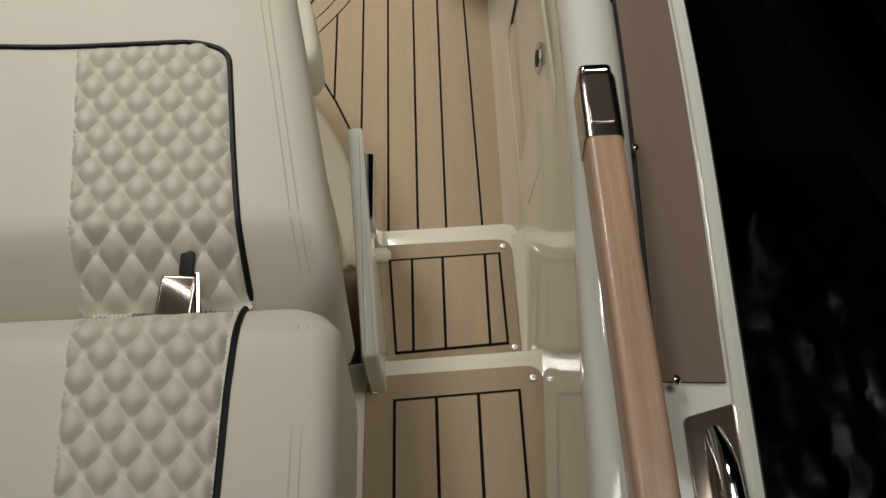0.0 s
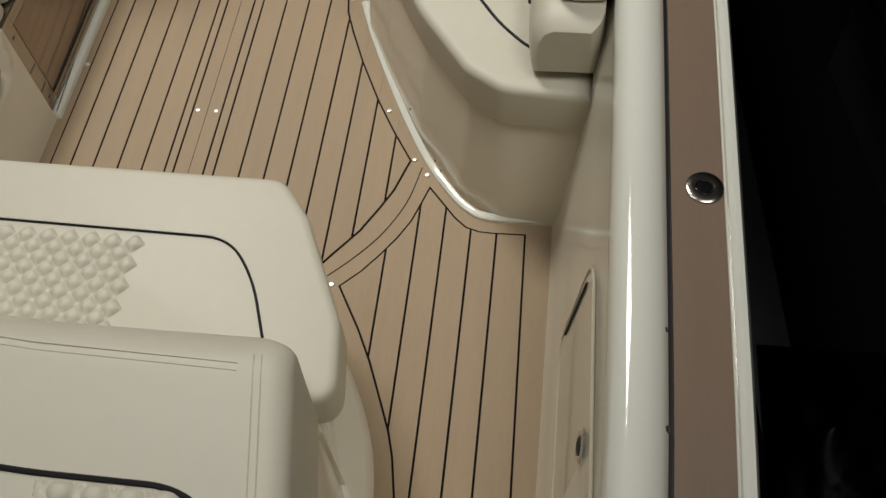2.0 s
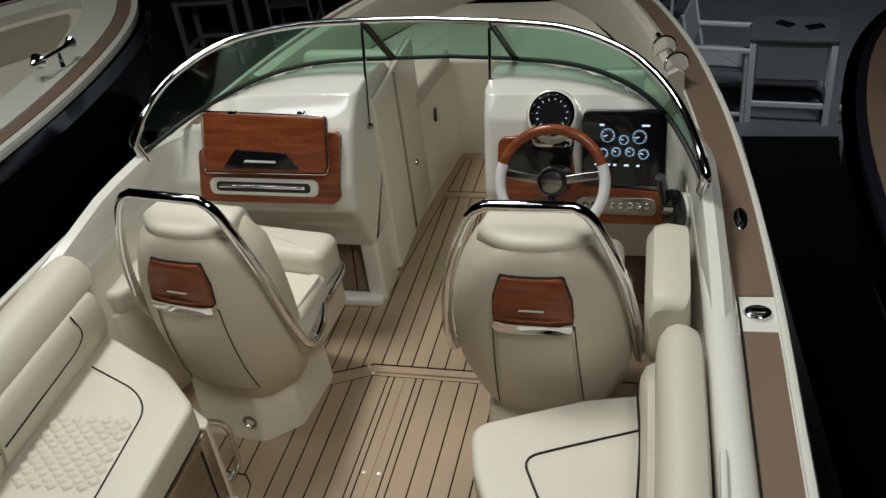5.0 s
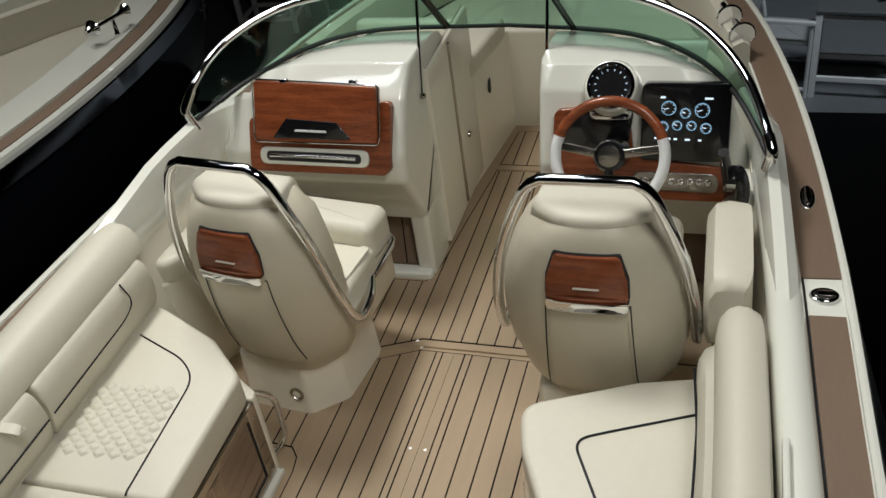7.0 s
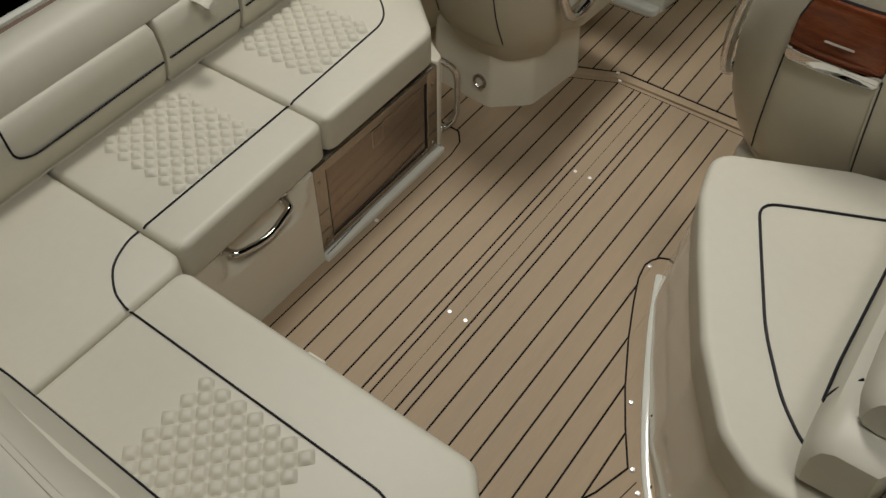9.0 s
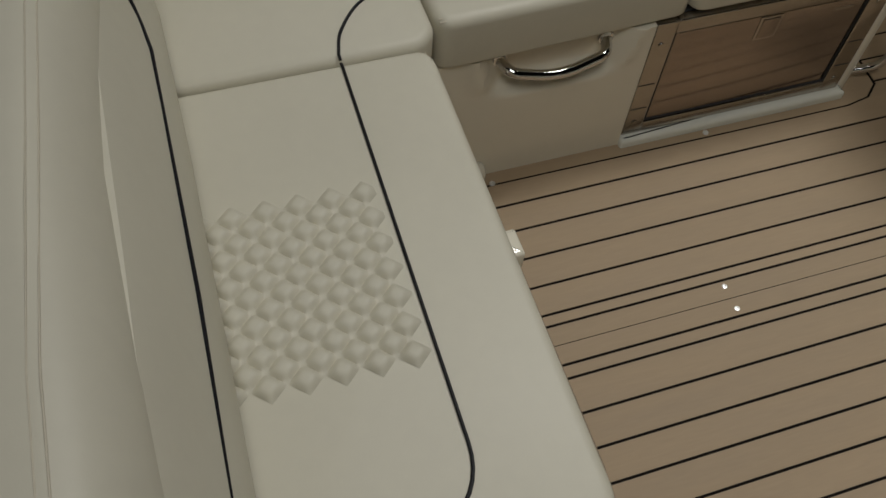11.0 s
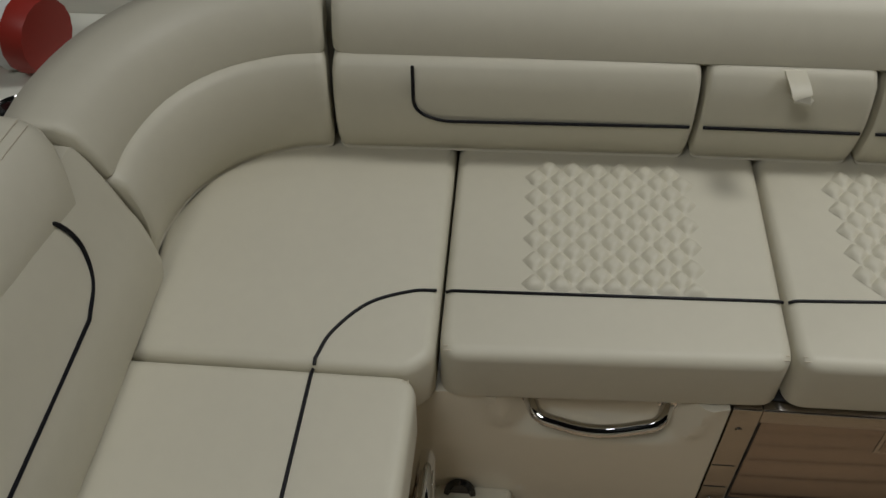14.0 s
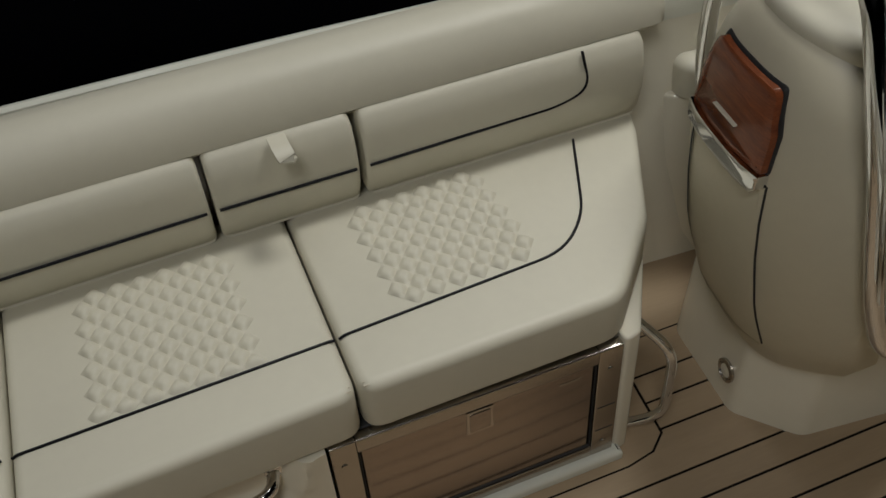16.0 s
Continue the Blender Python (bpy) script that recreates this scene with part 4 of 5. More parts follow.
# side backs: the way runs forward, so that "right" is outboard to starboard
SLOW = [(0.0, 0.004), (-0.006, 0.05), (-0.004, 0.11), (0.012, 0.15), (0.04, 0.165), (0.145, 0.16), (0.152, 0.0)]
STOP = [(0.012, 0.16), (0.004, 0.19), (0.008, 0.225), (0.026, 0.258), (0.055, 0.272), (0.090, 0.268), (0.116, 0.25), (0.126, 0.20), (0.126, 0.15), (0.05, 0.148)]
c = back("cream vinyl lounge back cushion with dark piping", [(0.905, -0.235, 0.442), (0.90, -0.1, 0.442), (0.895, 0.25, 0.442), (0.885, 0.5, 0.442), (0.872, 0.63, 0.442)], SLOW, "side bolsters", 0.04)
pipe_on([(0.935, -0.075, 0.605), (0.90, -0.095, 0.565), (0.894, -0.112, 0.535), (0.888, 0.0, 0.53), (0.884, 0.4, 0.53), (0.866, 0.60, 0.53)], c, 0.0035, 0.03)
back("thick rounded cream vinyl arm bolster along the coaming", [(0.935, -0.175, 0.442), (0.925, 0.0, 0.442), (0.918, 0.3, 0.442), (0.905, 0.66, 0.442)], STOP, "side bolsters", 0.045)
back("short cream vinyl side pad beside the helm", [(0.888, 0.76, 0.442), (0.884, 0.95, 0.442), (0.878, 1.16, 0.442)], [(0.0, 0.0), (-0.012, 0.06), (-0.012, 0.20), (0.01, 0.240), (0.05, 0.252), (0.11, 0.242), (0.12, 0.0)], "side bolsters", 0.04)
tr = solo("coaming_trim", block(1.062, 1.078, -0.16, 0.26, 0.66, 0.686, 0.005), GELW, "narrow white trim strip on the coaming", "trim", kind="structure")

# ---- helm seats ----


def lerp_table(rows, z):
    for a, b in zip(rows, rows[1:]):
        if z <= b[0]:
            t = (z - a[0]) / (b[0] - a[0])
            t = max(0, min(1, t))
            return [p + (q - p) * t for p, q in zip(a[1:], b[1:])]
    return list(rows[-1][1:])


BACK = [(0.09, 0.07, -0.13), (0.137, 0.13, -0.16), (0.207, 0.185, -0.205), (0.29, 0.222, -0.246), (0.383, 0.246, -0.268), (0.50, 0.258, -0.283), (0.58, 0.258, -0.288), (0.68, 0.246, -0.288), (0.76, 0.224, -0.281), (0.80, 0.205, -0.272), (0.832, 0.186, -0.260), (0.850, 0.172, -0.250), (0.862, 0.160, -0.240), (0.868, 0.150, -0.228)]


def back_at(x, z, d=0.0):
    w, y = lerp_table(BACK, z)
    return Vector((x, y + 0.13 * (min(1.05, abs(x) / w)) ** 3.1 - d, z))


def back_sheet(outline, d0, d1, edge=0.004):
    bm = bmesh.new()
    rings(bm, [[back_at(x, z, d0) for x, z in outline], [back_at(x, z, d1 - 0.002) for x, z in outline], [back_at(q.x, q.y, d1) for q in inset(ccw(outline), edge)]])
    return bm


def dense(outline, n=6):
    out = []
    for i, p in enumerate(outline):
        a = outline[i - 1]
        for j in range(n):
            out.append((a[0] + (p[0] - a[0]) * j / n, a[1] + (p[1] - a[1]) * j / n))
    return out


def helm_seat():
    h = thing("bucket_seat", "cream bucket helm seat with mahogany inlay and chrome hoop", "seat", "bucket seats")
    part("pedestal", slab(rounded([(-0.19, -0.215), (0.07, -0.205), (0.165, -0.10), (0.165, 0.17), (-0.19, 0.17)], [0.05, 0.04, 0.05, 0.04, 0.04], 7), 0.0, 0.235, 0.02, taper=0.012), GEL, h)
    ring = part("ring_button", lathe([(0.026, 0), (0.026, 0.005), (0.02, 0.008), (0.017, 0.003)], 18, pose(0.03, -0.2035, 0.088, 87, 0, 2.2)), STEEL, h, "round steel ring button")
    part("button", lathe([(0.016, 0), (0.015, 0.005), (0.006, 0.006)], 14, pose(0.03, -0.2035, 0.088, 87, 0, 2.2)), GEL, ring)
    part("seat_pan", slab(rounded([(-0.15, -0.12), (0.15, -0.12), (0.225, 0.05), (0.21, 0.30), (-0.21, 0.30), (-0.225, 0.05)], 0.06), 0.25, 0.40, 0.02, low=0.02), SHELL, h)
    bm = bmesh.new()
    loops = []
    for z in [0.09, 0.11, 0.137, 0.17, 0.207, 0.25, 0.29, 0.33, 0.383, 0.44, 0.48, 0.53, 0.58, 0.63, 0.68, 0.73, 0.78, 0.80, 0.815, 0.832, 0.842, 0.85, 0.857, 0.862, 0.866, 0.868]:
        w, y = lerp_table(BACK, z)
        n = 22
        rear = [back_at(-w + 2 * w * k / n, z) for k in range(n + 1)]
        fr_y = y + 0.20 if z < 0.8 else y + 0.20 - (z - 0.8) * 0.75
        front = [Vector((w * 0.96 - 1.92 * w * k / 8, max(fr_y, rear[0].y + 0.01), z)) for k in range(9)]
        loops.append(rear + front)
    rings(bm, loops)
    part("shell", bm, SHELL, h, "smooth tan moulded shell")
    # padded inner back, standing a little over the shell
    bm = bmesh.new()
    loops = []
    for z, w, y0, y1 in ((0.46, 0.20, -0.10, -0.02), (0.60, 0.205, -0.12, -0.04), (0.80, 0.185, -0.21, -0.07), (0.850, 0.160, -0.236, -0.070), (0.866, 0.158, -0.240, -0.072), (0.878, 0.155, -0.238, -0.075), (0.888, 0.149, -0.229, -0.082), (0.893, 0.138, -0.214, -0.095), (0.895, 0.112, -0.19, -0.12)):
        rear = [(-w + 2 * w * k / 16, y0 + 0.075 * abs(-1 + 2 * k / 16) ** 2.6, z) for k in range(17)]
        loops.append(rear + [(w * 0.94 - 1.88 * w * k / 8, max(y1, y0 + 0.078), z) for k in range(9)])
    rings(bm, loops)
    part("back_pad", bm, VINYL, h, "padded cream vinyl back")
    for sx in (-1, 1):
        part("side_wing", slab(rounded([(sx * 0.19, -0.12), (sx * 0.255, -0.12), (sx * 0.235, 0.14), (sx * 0.19, 0.12)], 0.02), 0.40, 0.505, 0.04, seg=5), VINYL, h)
    seat_pad = part("seat_pad", slab(rounded([(-0.2, -0.12), (0.2, -0.12), (0.215, 0.16), (-0.215, 0.16)], 0.05), 0.40, 0.475, 0.03, seg=5, low=0.02), VINYL, h)
    part("front_bolster", slab(rounded([(-0.215, 0.15), (0.215, 0.15), (0.21, 0.315), (-0.21, 0.315)], 0.05), 0.40, 0.545, 0.04, seg=5, low=0.03), VINYL, h)
    part("trim_bar", tube(bend([(0.228, -0.02, 0.40), (0.235, 0.12, 0.405), (0.225, 0.28, 0.415), (0.15, 0.325, 0.415)], 0.05), 0.012), CHROME, h, "chrome trim")
    wood = rounded([(-0.108, 0.672), (0.108, 0.672), (0.105, 0.735), (0.084, 0.802), (-0.084, 0.802), (-0.105, 0.735)], [0.005, 0.005, 0.02, 0.02, 0.02, 0.02], 4)
    part("inlay_rim", back_sheet(dense(rounded([(-0.112, 0.668), (0.112, 0.668), (0.109, 0.737), (0.087, 0.807), (-0.087, 0.807), (-0.109, 0.737)], 0.012, 3)), -0.01, 0.003), RUBBER, h)
    w = part("wood_inlay", back_sheet(dense(wood, 3), 0.0, 0.016, 0.012), MAHO, h, "glossy mahogany inlay")
    part("emblem", back_sheet(dense(rounded([(-0.035, 0.712), (0.035, 0.712), (0.032, 0.7145), (-0.032, 0.7145)], 0.0012, 2), 3), 0.012, 0.0185, 0.0004), STITCH, w, "plain faint emblem bar")
    part("chrome_strip", back_sheet(dense([(-0.100, 0.638), (0.100, 0.638), (0.110, 0.648), (0.110, 0.671), (-0.110, 0.671), (-0.110, 0.648)]), 0.0, 0.022, 0.004), CHROME, h, "bright chrome strip")
    part("lower_panel", back_sheet(dense(rounded([(-0.128, 0.27), (0.128, 0.27), (0.110, 0.645), (-0.110, 0.645)], 0.006, 3)), -0.006, 0.003, 0.006), SHELL, h)
    for sx in (-1, 1):
        part("groove", tube([back_at(sx * (0.112 + 0.017 * t), 0.65 - 0.36 * t, 0.0015) for t in (i / 10 for i in range(11))], 0.0019, 6), RUBBER, h)
    hoop = [(0.225, 0.09, 0.408), (0.262, 0.01, 0.396), (0.276, -0.075, 0.388), (0.278, -0.125, 0.42), (0.276, -0.160, 0.50), (0.268, -0.185, 0.60), (0.243, -0.205, 0.74), (0.205, -0.218, 0.86), (0.168, -0.224, 0.948), (0.142, -0.226, 0.984)]
    line = [tuple(p) for p in spline(hoop, 5)] + [(0.114, -0.226, 0.999)]
    part("hoop", tube(line + [(-x, y, z) for x, y, z in line[::-1]], 0.0155, 12), CHROME, h, "polished chrome hoop")
    return h


hs = helm_seat()
hs.matrix_basis = pose(0.585, 0.960, 0, 0, 0, 0)
copy_thing(hs, pose(-0.423, 0.958, 0, 0, 0, -7))

# ---- consoles ----


def extrude_x(profile, x0, x1, r=0.02, r0=0.0):
    """A solid of a (y, z) profile between x0 and x1, its edges rounded by r at x1 and r0 at x0."""
    prof = ccw(profile)
    bm = bmesh.new()
    steps = [(x0 + r0 * (1 - math.cos(a)) if r0 else x0, r0 * (1 - math.sin(a))) for a in ((math.pi / 2 * j / 5) for j in range(6 if r0 else 1))]
    if not r0:
        steps = [(x0, 0.0)]
    sg = 1 if x1 > x0 else -1
    steps = steps + [(x1 - sg * r * (1 - math.sin(a)), r * (1 - math.cos(a))) for a in (math.pi / 2 * j / 5 for j in range(6))]
    ends = steps
    steps = []
    for a, b in zip(ends, ends[1:]):
        n = 24 if abs(b[0] - a[0]) > 0.2 else 1
        steps += [(a[0] + (b[0] - a[0]) * k / n, a[1] + (b[1] - a[1]) * k / n) for k in range(n)]
    steps.append(ends[-1])
    rings(bm, [[(x, q.x, q.y) for q in inset(prof, d)] for x, d in steps])
    return bm


# the line on which the windshield stands, from the port end round to starboard, and its upper edge
BASE_PORT = [(-0.89, 1.343, 0.79), (-0.795, 1.506, 0.83), (-0.701, 1.666, 0.85), (-0.593, 1.803, 0.86), (-0.46, 1.891, 0.865), (-0.287, 1.928, 0.867), (-0.115, 1.938, 0.867)]
BASE_STBD = [(1.023, 1.221, 0.79), (0.975, 1.345, 0.83), (0.911, 1.509, 0.85), (0.815, 1.671, 0.86), (0.693, 1.794, 0.865), (0.545, 1.877, 0.867), (0.358, 1.92, 0.867)]
TOP_PORT = [(-0.916, 1.324, 0.83), (-0.880, 1.408, 0.92), (-0.831, 1.532, 0.98), (-0.737, 1.647, 1.025), (-0.617, 1.735, 1.05), (-0.403, 1.787, 1.07), (-0.163, 1.787, 1.08)]
TOP_STBD = [(1.033, 1.182, 0.82), (1.006, 1.258, 0.88), (0.954, 1.374, 0.95), (0.873, 1.505, 1.0), (0.762, 1.611, 1.04), (0.571, 1.709, 1.07), (0.307, 1.756, 1.08)]


def fall_away(bm, base):
    """Shapes a console's upper side: it meets the windshield's foot and drops behind it."""
    xs = sorted(base)
    for v in bm.verts:
        x = max(xs[0][0], min(xs[-1][0], v.co.x))
        for a, b in zip(xs, xs[1:]):
            if a[0] <= x <= b[0]:
                t = (x - a[0]) / (b[0] - a[0])
                y, z = a[1] + (b[1] - a[1]) * t, a[2] + (b[2] - a[2]) * t
        d = v.co.y - y
        top = z - 0.006 + min(0.028, max(0, -d) * 0.16) - max(0, d) * 1.1
        v.co.z = min(v.co.z, top)
    return bm


PC = thing("companion_console", "white moulded companion console with a mahogany glovebox panel", "console", at=(-0.55, 1.8, 0))
pprof = rounded([(1.535, 0.27), (1.47, 0.40), (1.395, 0.52), (1.405, 0.62), (1.50, 0.80), (1.60, 0.895), (1.66, 0.898), (1.72, 0.90), (1.78, 0.90), (1.84, 0.895), (1.90, 0.89), (1.96, 0.88), (2.02, 0.86), (2.12, 0.70), (2.12, 0.27)], [0.01, 0.1, 0.05, 0.08, 0.08, 0.06, 0, 0, 0, 0, 0, 0, 0.03, 0.04, 0], 5)
part("body", fall_away(extrude_x(pprof, -0.90, -0.160, 0.03), BASE_PORT), GELW, PC)
part("plinth", block(-0.90, -0.170, 1.615, 2.118, 0.0, 0.34, 0.01), GELW, PC)
part("cheek", slab(rounded([(-0.235, 1.535), (-0.163, 1.535), (-0.163, 1.74), (-0.235, 1.74)], 0.02), 0.0, 0.52, 0.03), GELW, PC)
part("sill", block(-0.85, -0.17, 1.50, 1.56, 0.0, 0.028, 0.012, 0.02), GELW, PC)
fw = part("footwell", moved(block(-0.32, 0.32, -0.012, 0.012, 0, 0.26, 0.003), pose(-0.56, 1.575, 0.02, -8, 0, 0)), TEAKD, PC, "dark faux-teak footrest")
for i in range(7):
    part("caulk_line", moved(block(-0.0025, 0.0025, -0.0135, -0.0115, 0.005, 0.255, 0.0005, 0.0005), pose(-0.80 + 0.085 * i, 1.575, 0.02, -8, 0, 0)), CAULK, fw)


def tilted(y, z, tilt):
    """Lays a flat piece drawn in x and y against a leaning dash: its y runs up the dash, its z towards the seats."""
    return Matrix.Translation((0, y, z)) @ pose(0, 0, 0, 90 - tilt, 0, 0)


dash = tilted(1.380, 0.555, 22)
dp = part("dash_panel", moved(slab(rounded([(-0.745, 0.008), (-0.225, 0.008), (-0.205, 0.03), (-0.198, 0.25), (-0.21, 0.265), (-0.74, 0.20)], [0.03, 0.02, 0.03, 0.03, 0.02, 0.03]), -0.02, 0.022, 0.004), dash), MAHO, PC, "glossy mahogany dash panel")
gb = part("glovebox_door", moved(slab(rounded([(-0.695, 0.125), (-0.24, 0.125), (-0.235, 0.155), (-0.235, 0.318), (-0.695, 0.335), (-0.70, 0.15)], 0.015), 0.018, 0.055, 0.005), dash), MAHO, PC, "glossy mahogany glovebox door")
part("door_trim", moved(tube([(x, y, 0.05) for x, y in rounded([(-0.70, 0.12), (-0.235, 0.12), (-0.23, 0.15), (-0.23, 0.323), (-0.70, 0.34), (-0.705, 0.15)], 0.015)], 0.0028, 8, close=True), dash), CHROME, gb, "thin chrome trim")
for x in (-0.58, -0.32):
    part("hinge", moved(block(x - 0.014, x + 0.014, -0.006, 0.008, 0.035, 0.055, 0.003), dash @ pose(0, 0.332, 0)), CHROME, gb)
em = part("emblem_plate", moved(slab(rounded([(-0.63, 0.135), (-0.33, 0.135), (-0.385, 0.195), (-0.575, 0.205)], 0.006), 0.05, 0.059, 0.002), dash), BLACK, gb, "black emblem plate")
part("emblem", moved(slab(rounded([(-0.545, 0.160), (-0.420, 0.158), (-0.424, 0.1655), (-0.538, 0.168)], 0.003), 0.057, 0.061, 0.0008), dash), WHITE, em, "plain silver emblem bar")
hp = part("handle_recess", moved(slab(rounded([(-0.70, 0.036), (-0.28, 0.033), (-0.28, 0.096), (-0.70, 0.099)], 0.05), 0.018, 0.030, 0.006), dash), GELW, PC, "white oval surround")
part("handle_well", moved(slab(rounded([(-0.672, 0.050), (-0.308, 0.047), (-0.308, 0.082), (-0.672, 0.085)], 0.03), 0.028, 0.0315, 0.001), dash), RUBBER, hp)
part("dash_handle", moved(tube([(-0.655, 0.069, 0.036), (-0.50, 0.070, 0.040), (-0.325, 0.066, 0.036)], 0.0075, 12), dash), CHROME, hp, "chrome grab bar")
part("door_leaf", moved(block(-0.008, 0.02, 1.72, 2.30, 0.03, 0.80, 0.01), pose(-0.165, 0, 0)), GEL, PC, "cream door panel in the console side")
part("door_edge", block(-0.150, -0.138, 1.98, 2.0, 0.05, 0.78, 0.004), STEEL, PC)
part("hinge", lathe([(0.014, 0), (0.012, 0.006), (0.004, 0.008)], 12, pose(-0.143, 2.12, 0.30, 0, 90, 0)), STEEL, PC)

HC = thing("helm_console", "white moulded helm console with mahogany dash", "console", at=(0.55, 1.8, 0))
sprof = rounded([(1.56, 0.25), (1.50, 0.38), (1.45, 0.47), (1.455, 0.58), (1.535, 0.82), (1.60, 0.91), (1.66, 0.915), (1.72, 0.915), (1.78, 0.91), (1.84, 0.90), (1.90, 0.89), (1.96, 0.88), (2.02, 0.86), (2.12, 0.70), (2.12, 0.25)], [0.01, 0.1, 0.05, 0.08, 0.08, 0.06, 0, 0, 0, 0, 0, 0, 0.03, 0.04, 0], 5)
part("body", fall_away(extrude_x(sprof, 1.03, 0.30, 0.03), BASE_STBD), GELW, HC)
part("plinth", block(0.31, 1.03, 1.64, 2.118, 0.0, 0.33, 0.01), GELW, HC)
part("foot", block(0.302, 0.36, 1.56, 2.1, 0.0, 0.4, 0.01, 0.01), GEL, HC)
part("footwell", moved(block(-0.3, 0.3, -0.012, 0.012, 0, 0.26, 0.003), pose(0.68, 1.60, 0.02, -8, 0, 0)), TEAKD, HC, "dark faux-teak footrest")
sd = tilted(1.425, 0.50, 17)
part("dash_panel", moved(slab(rounded([(0.345, -0.01), (0.915, -0.01), (0.925, 0.10), (0.62, 0.13), (0.60, 0.30), (0.36, 0.28)], 0.03), -0.02, 0.018, 0.004), sd), MAHO, HC, "glossy mahogany dash panel")
part("dark_panel", moved(slab(rounded([(0.38, 0.16), (0.60, 0.15), (0.62, 0.30), (0.40, 0.28)], 0.03), 0.0, 0.024, 0.003), sd), BLACK, HC)
swp = part("switch_panel", moved(slab(rounded([(0.62, 0.025), (0.89, 0.02), (0.89, 0.085), (0.62, 0.085)], 0.035), 0.014, 0.026, 0.004), sd), STEEL, HC, "brushed switch panel")
for i in range(8):
    part("switch", moved(lathe([(0.012, 0), (0.012, 0.008), (0.008, 0.014), (0.003, 0.015)], 12), sd @ pose(0.655 + 0.029 * i, 0.055, 0.024)), CHROME, swp)
sc = part("display", moved(slab(rounded([(0.640, 0.125), (0.915, 0.125), (0.915, 0.375), (0.645, 0.375)], 0.02), -0.01, 0.03, 0.004), sd), BLACK, HC, "black multifunction display")
for x, y, r in ((0.722, 0.29, 0.026), (0.833, 0.285, 0.026), (0.778, 0.275, 0.018), (0.705, 0.23, 0.019), (0.752, 0.235, 0.017), (0.80, 0.235, 0.017), (0.848, 0.228, 0.019)):
    r, x, y = r * 0.84, 0.775 + (x - 0.775) * 0.92, y + 0.006
    dl = part("dial", moved(tube([(x + r * math.cos(a), y + r * math.sin(a), 0.031) for a in (2 * math.pi * k / 28 for k in range(28))], 0.0013, 4, close=True), sd), LCD, sc, "glowing blue dial ring")
    part("needle", moved(block(-0.0012, 0.0012, 0, r * 0.7, 0.0302, 0.0315, 0.0003, 0.0003), sd @ pose(x, y, 0, 0, 0, 120 * r * 40)), LCDW, dl)
    for k in range(8):
        a = math.radians(-40 + 37 * k)
        part("tick", moved(block(r * 0.72, r * 0.9, -0.0008, 0.0008, 0.0302, 0.0313, 0.0002, 0.0002), sd @ pose(x, y, 0, 0, 0, math.degrees(a))), LCDW, dl)
for x0, x1, y in ((0.70, 0.715, 0.327), (0.835, 0.86, 0.325), (0.685, 0.70, 0.196), (0.715, 0.735, 0.195), (0.745, 0.755, 0.194), (0.78, 0.795, 0.193), (0.82, 0.83, 0.192)):
    part("readout", moved(block(x0, x1, y, y + 0.006, 0.0302, 0.0313, 0.0002, 0.0002), sd), LCDW, sc)
gp = tilted(1.515, 0.845, 40)
pod = part("gauge_pod", moved(lathe([(0.098, -0.06), (0.092, -0.01), (0.082, 0.02), (0.074, 0.024)], 28), gp @ pose(0.545, 0.0, 0)), GELW, HC, "round white gauge pod")
part("bezel", moved(lathe([(0.075, 0.0), (0.075, 0.034), (0.066, 0.040), (0.06, 0.026)], 28), gp @ pose(0.545, 0.0, 0)), CHROME, pod, "chrome gauge bezel")
part("gauge_face", moved(lathe([(0.063, 0.0), (0.062, 0.029), (0.002, 0.029)], 24), gp @ pose(0.545, 0.0, 0)), BLACK, pod)
for k in range(12):
    part("gauge_tick", moved(block(0.046, 0.053, -0.0009, 0.0009, 0.0292, 0.0305, 0.0003, 0.0003), gp @ pose(0.545, 0, 0, 0, 0, -40 + 24 * k)), LCDW, pod)
th = thing("throttle", "chrome and black throttle lever on the side of the helm", "throttle", at=(0.945, 1.33, 0.5))
part("plate", lathe([(0.075, 0), (0.074, 0.014), (0.06, 0.022), (0.02, 0.024)], 24, pose(0.950, 1.33, 0.60, 0, -80, 25)), BLACK, th)
part("hub", lathe([(0.028, 0), (0.028, 0.03), (0.012, 0.036)], 16, pose(0.945, 1.33, 0.62, 0, -90, 0)), CHROME, th)
part("lever", tube(bend([(0.92, 1.33, 0.62), (0.91, 1.30, 0.70), (0.90, 1.28, 0.76)], 0.02), 0.017), BLACK, th)
part("bracket", block(0.955, 1.0, 1.28, 1.46, 0.50, 0.60, 0.015, 0.02), GELW, th)

sw = thing("steering_wheel", "wood and white leather steering wheel with dark metal spokes", "steering wheel", at=(0.567, 1.44, 0.62))
wm = Matrix.Translation((0.570, 1.25, 0.752)) @ pose(0, 0, 0, 62, 0, 0)
R = 0.165


def arc_of(a0, a1, r, n=20):
    return [(r * math.cos(math.radians(a0 + (a1 - a0) * k / n)), r * math.sin(math.radians(a0 + (a1 - a0) * k / n)), 0) for k in range(n + 1)]


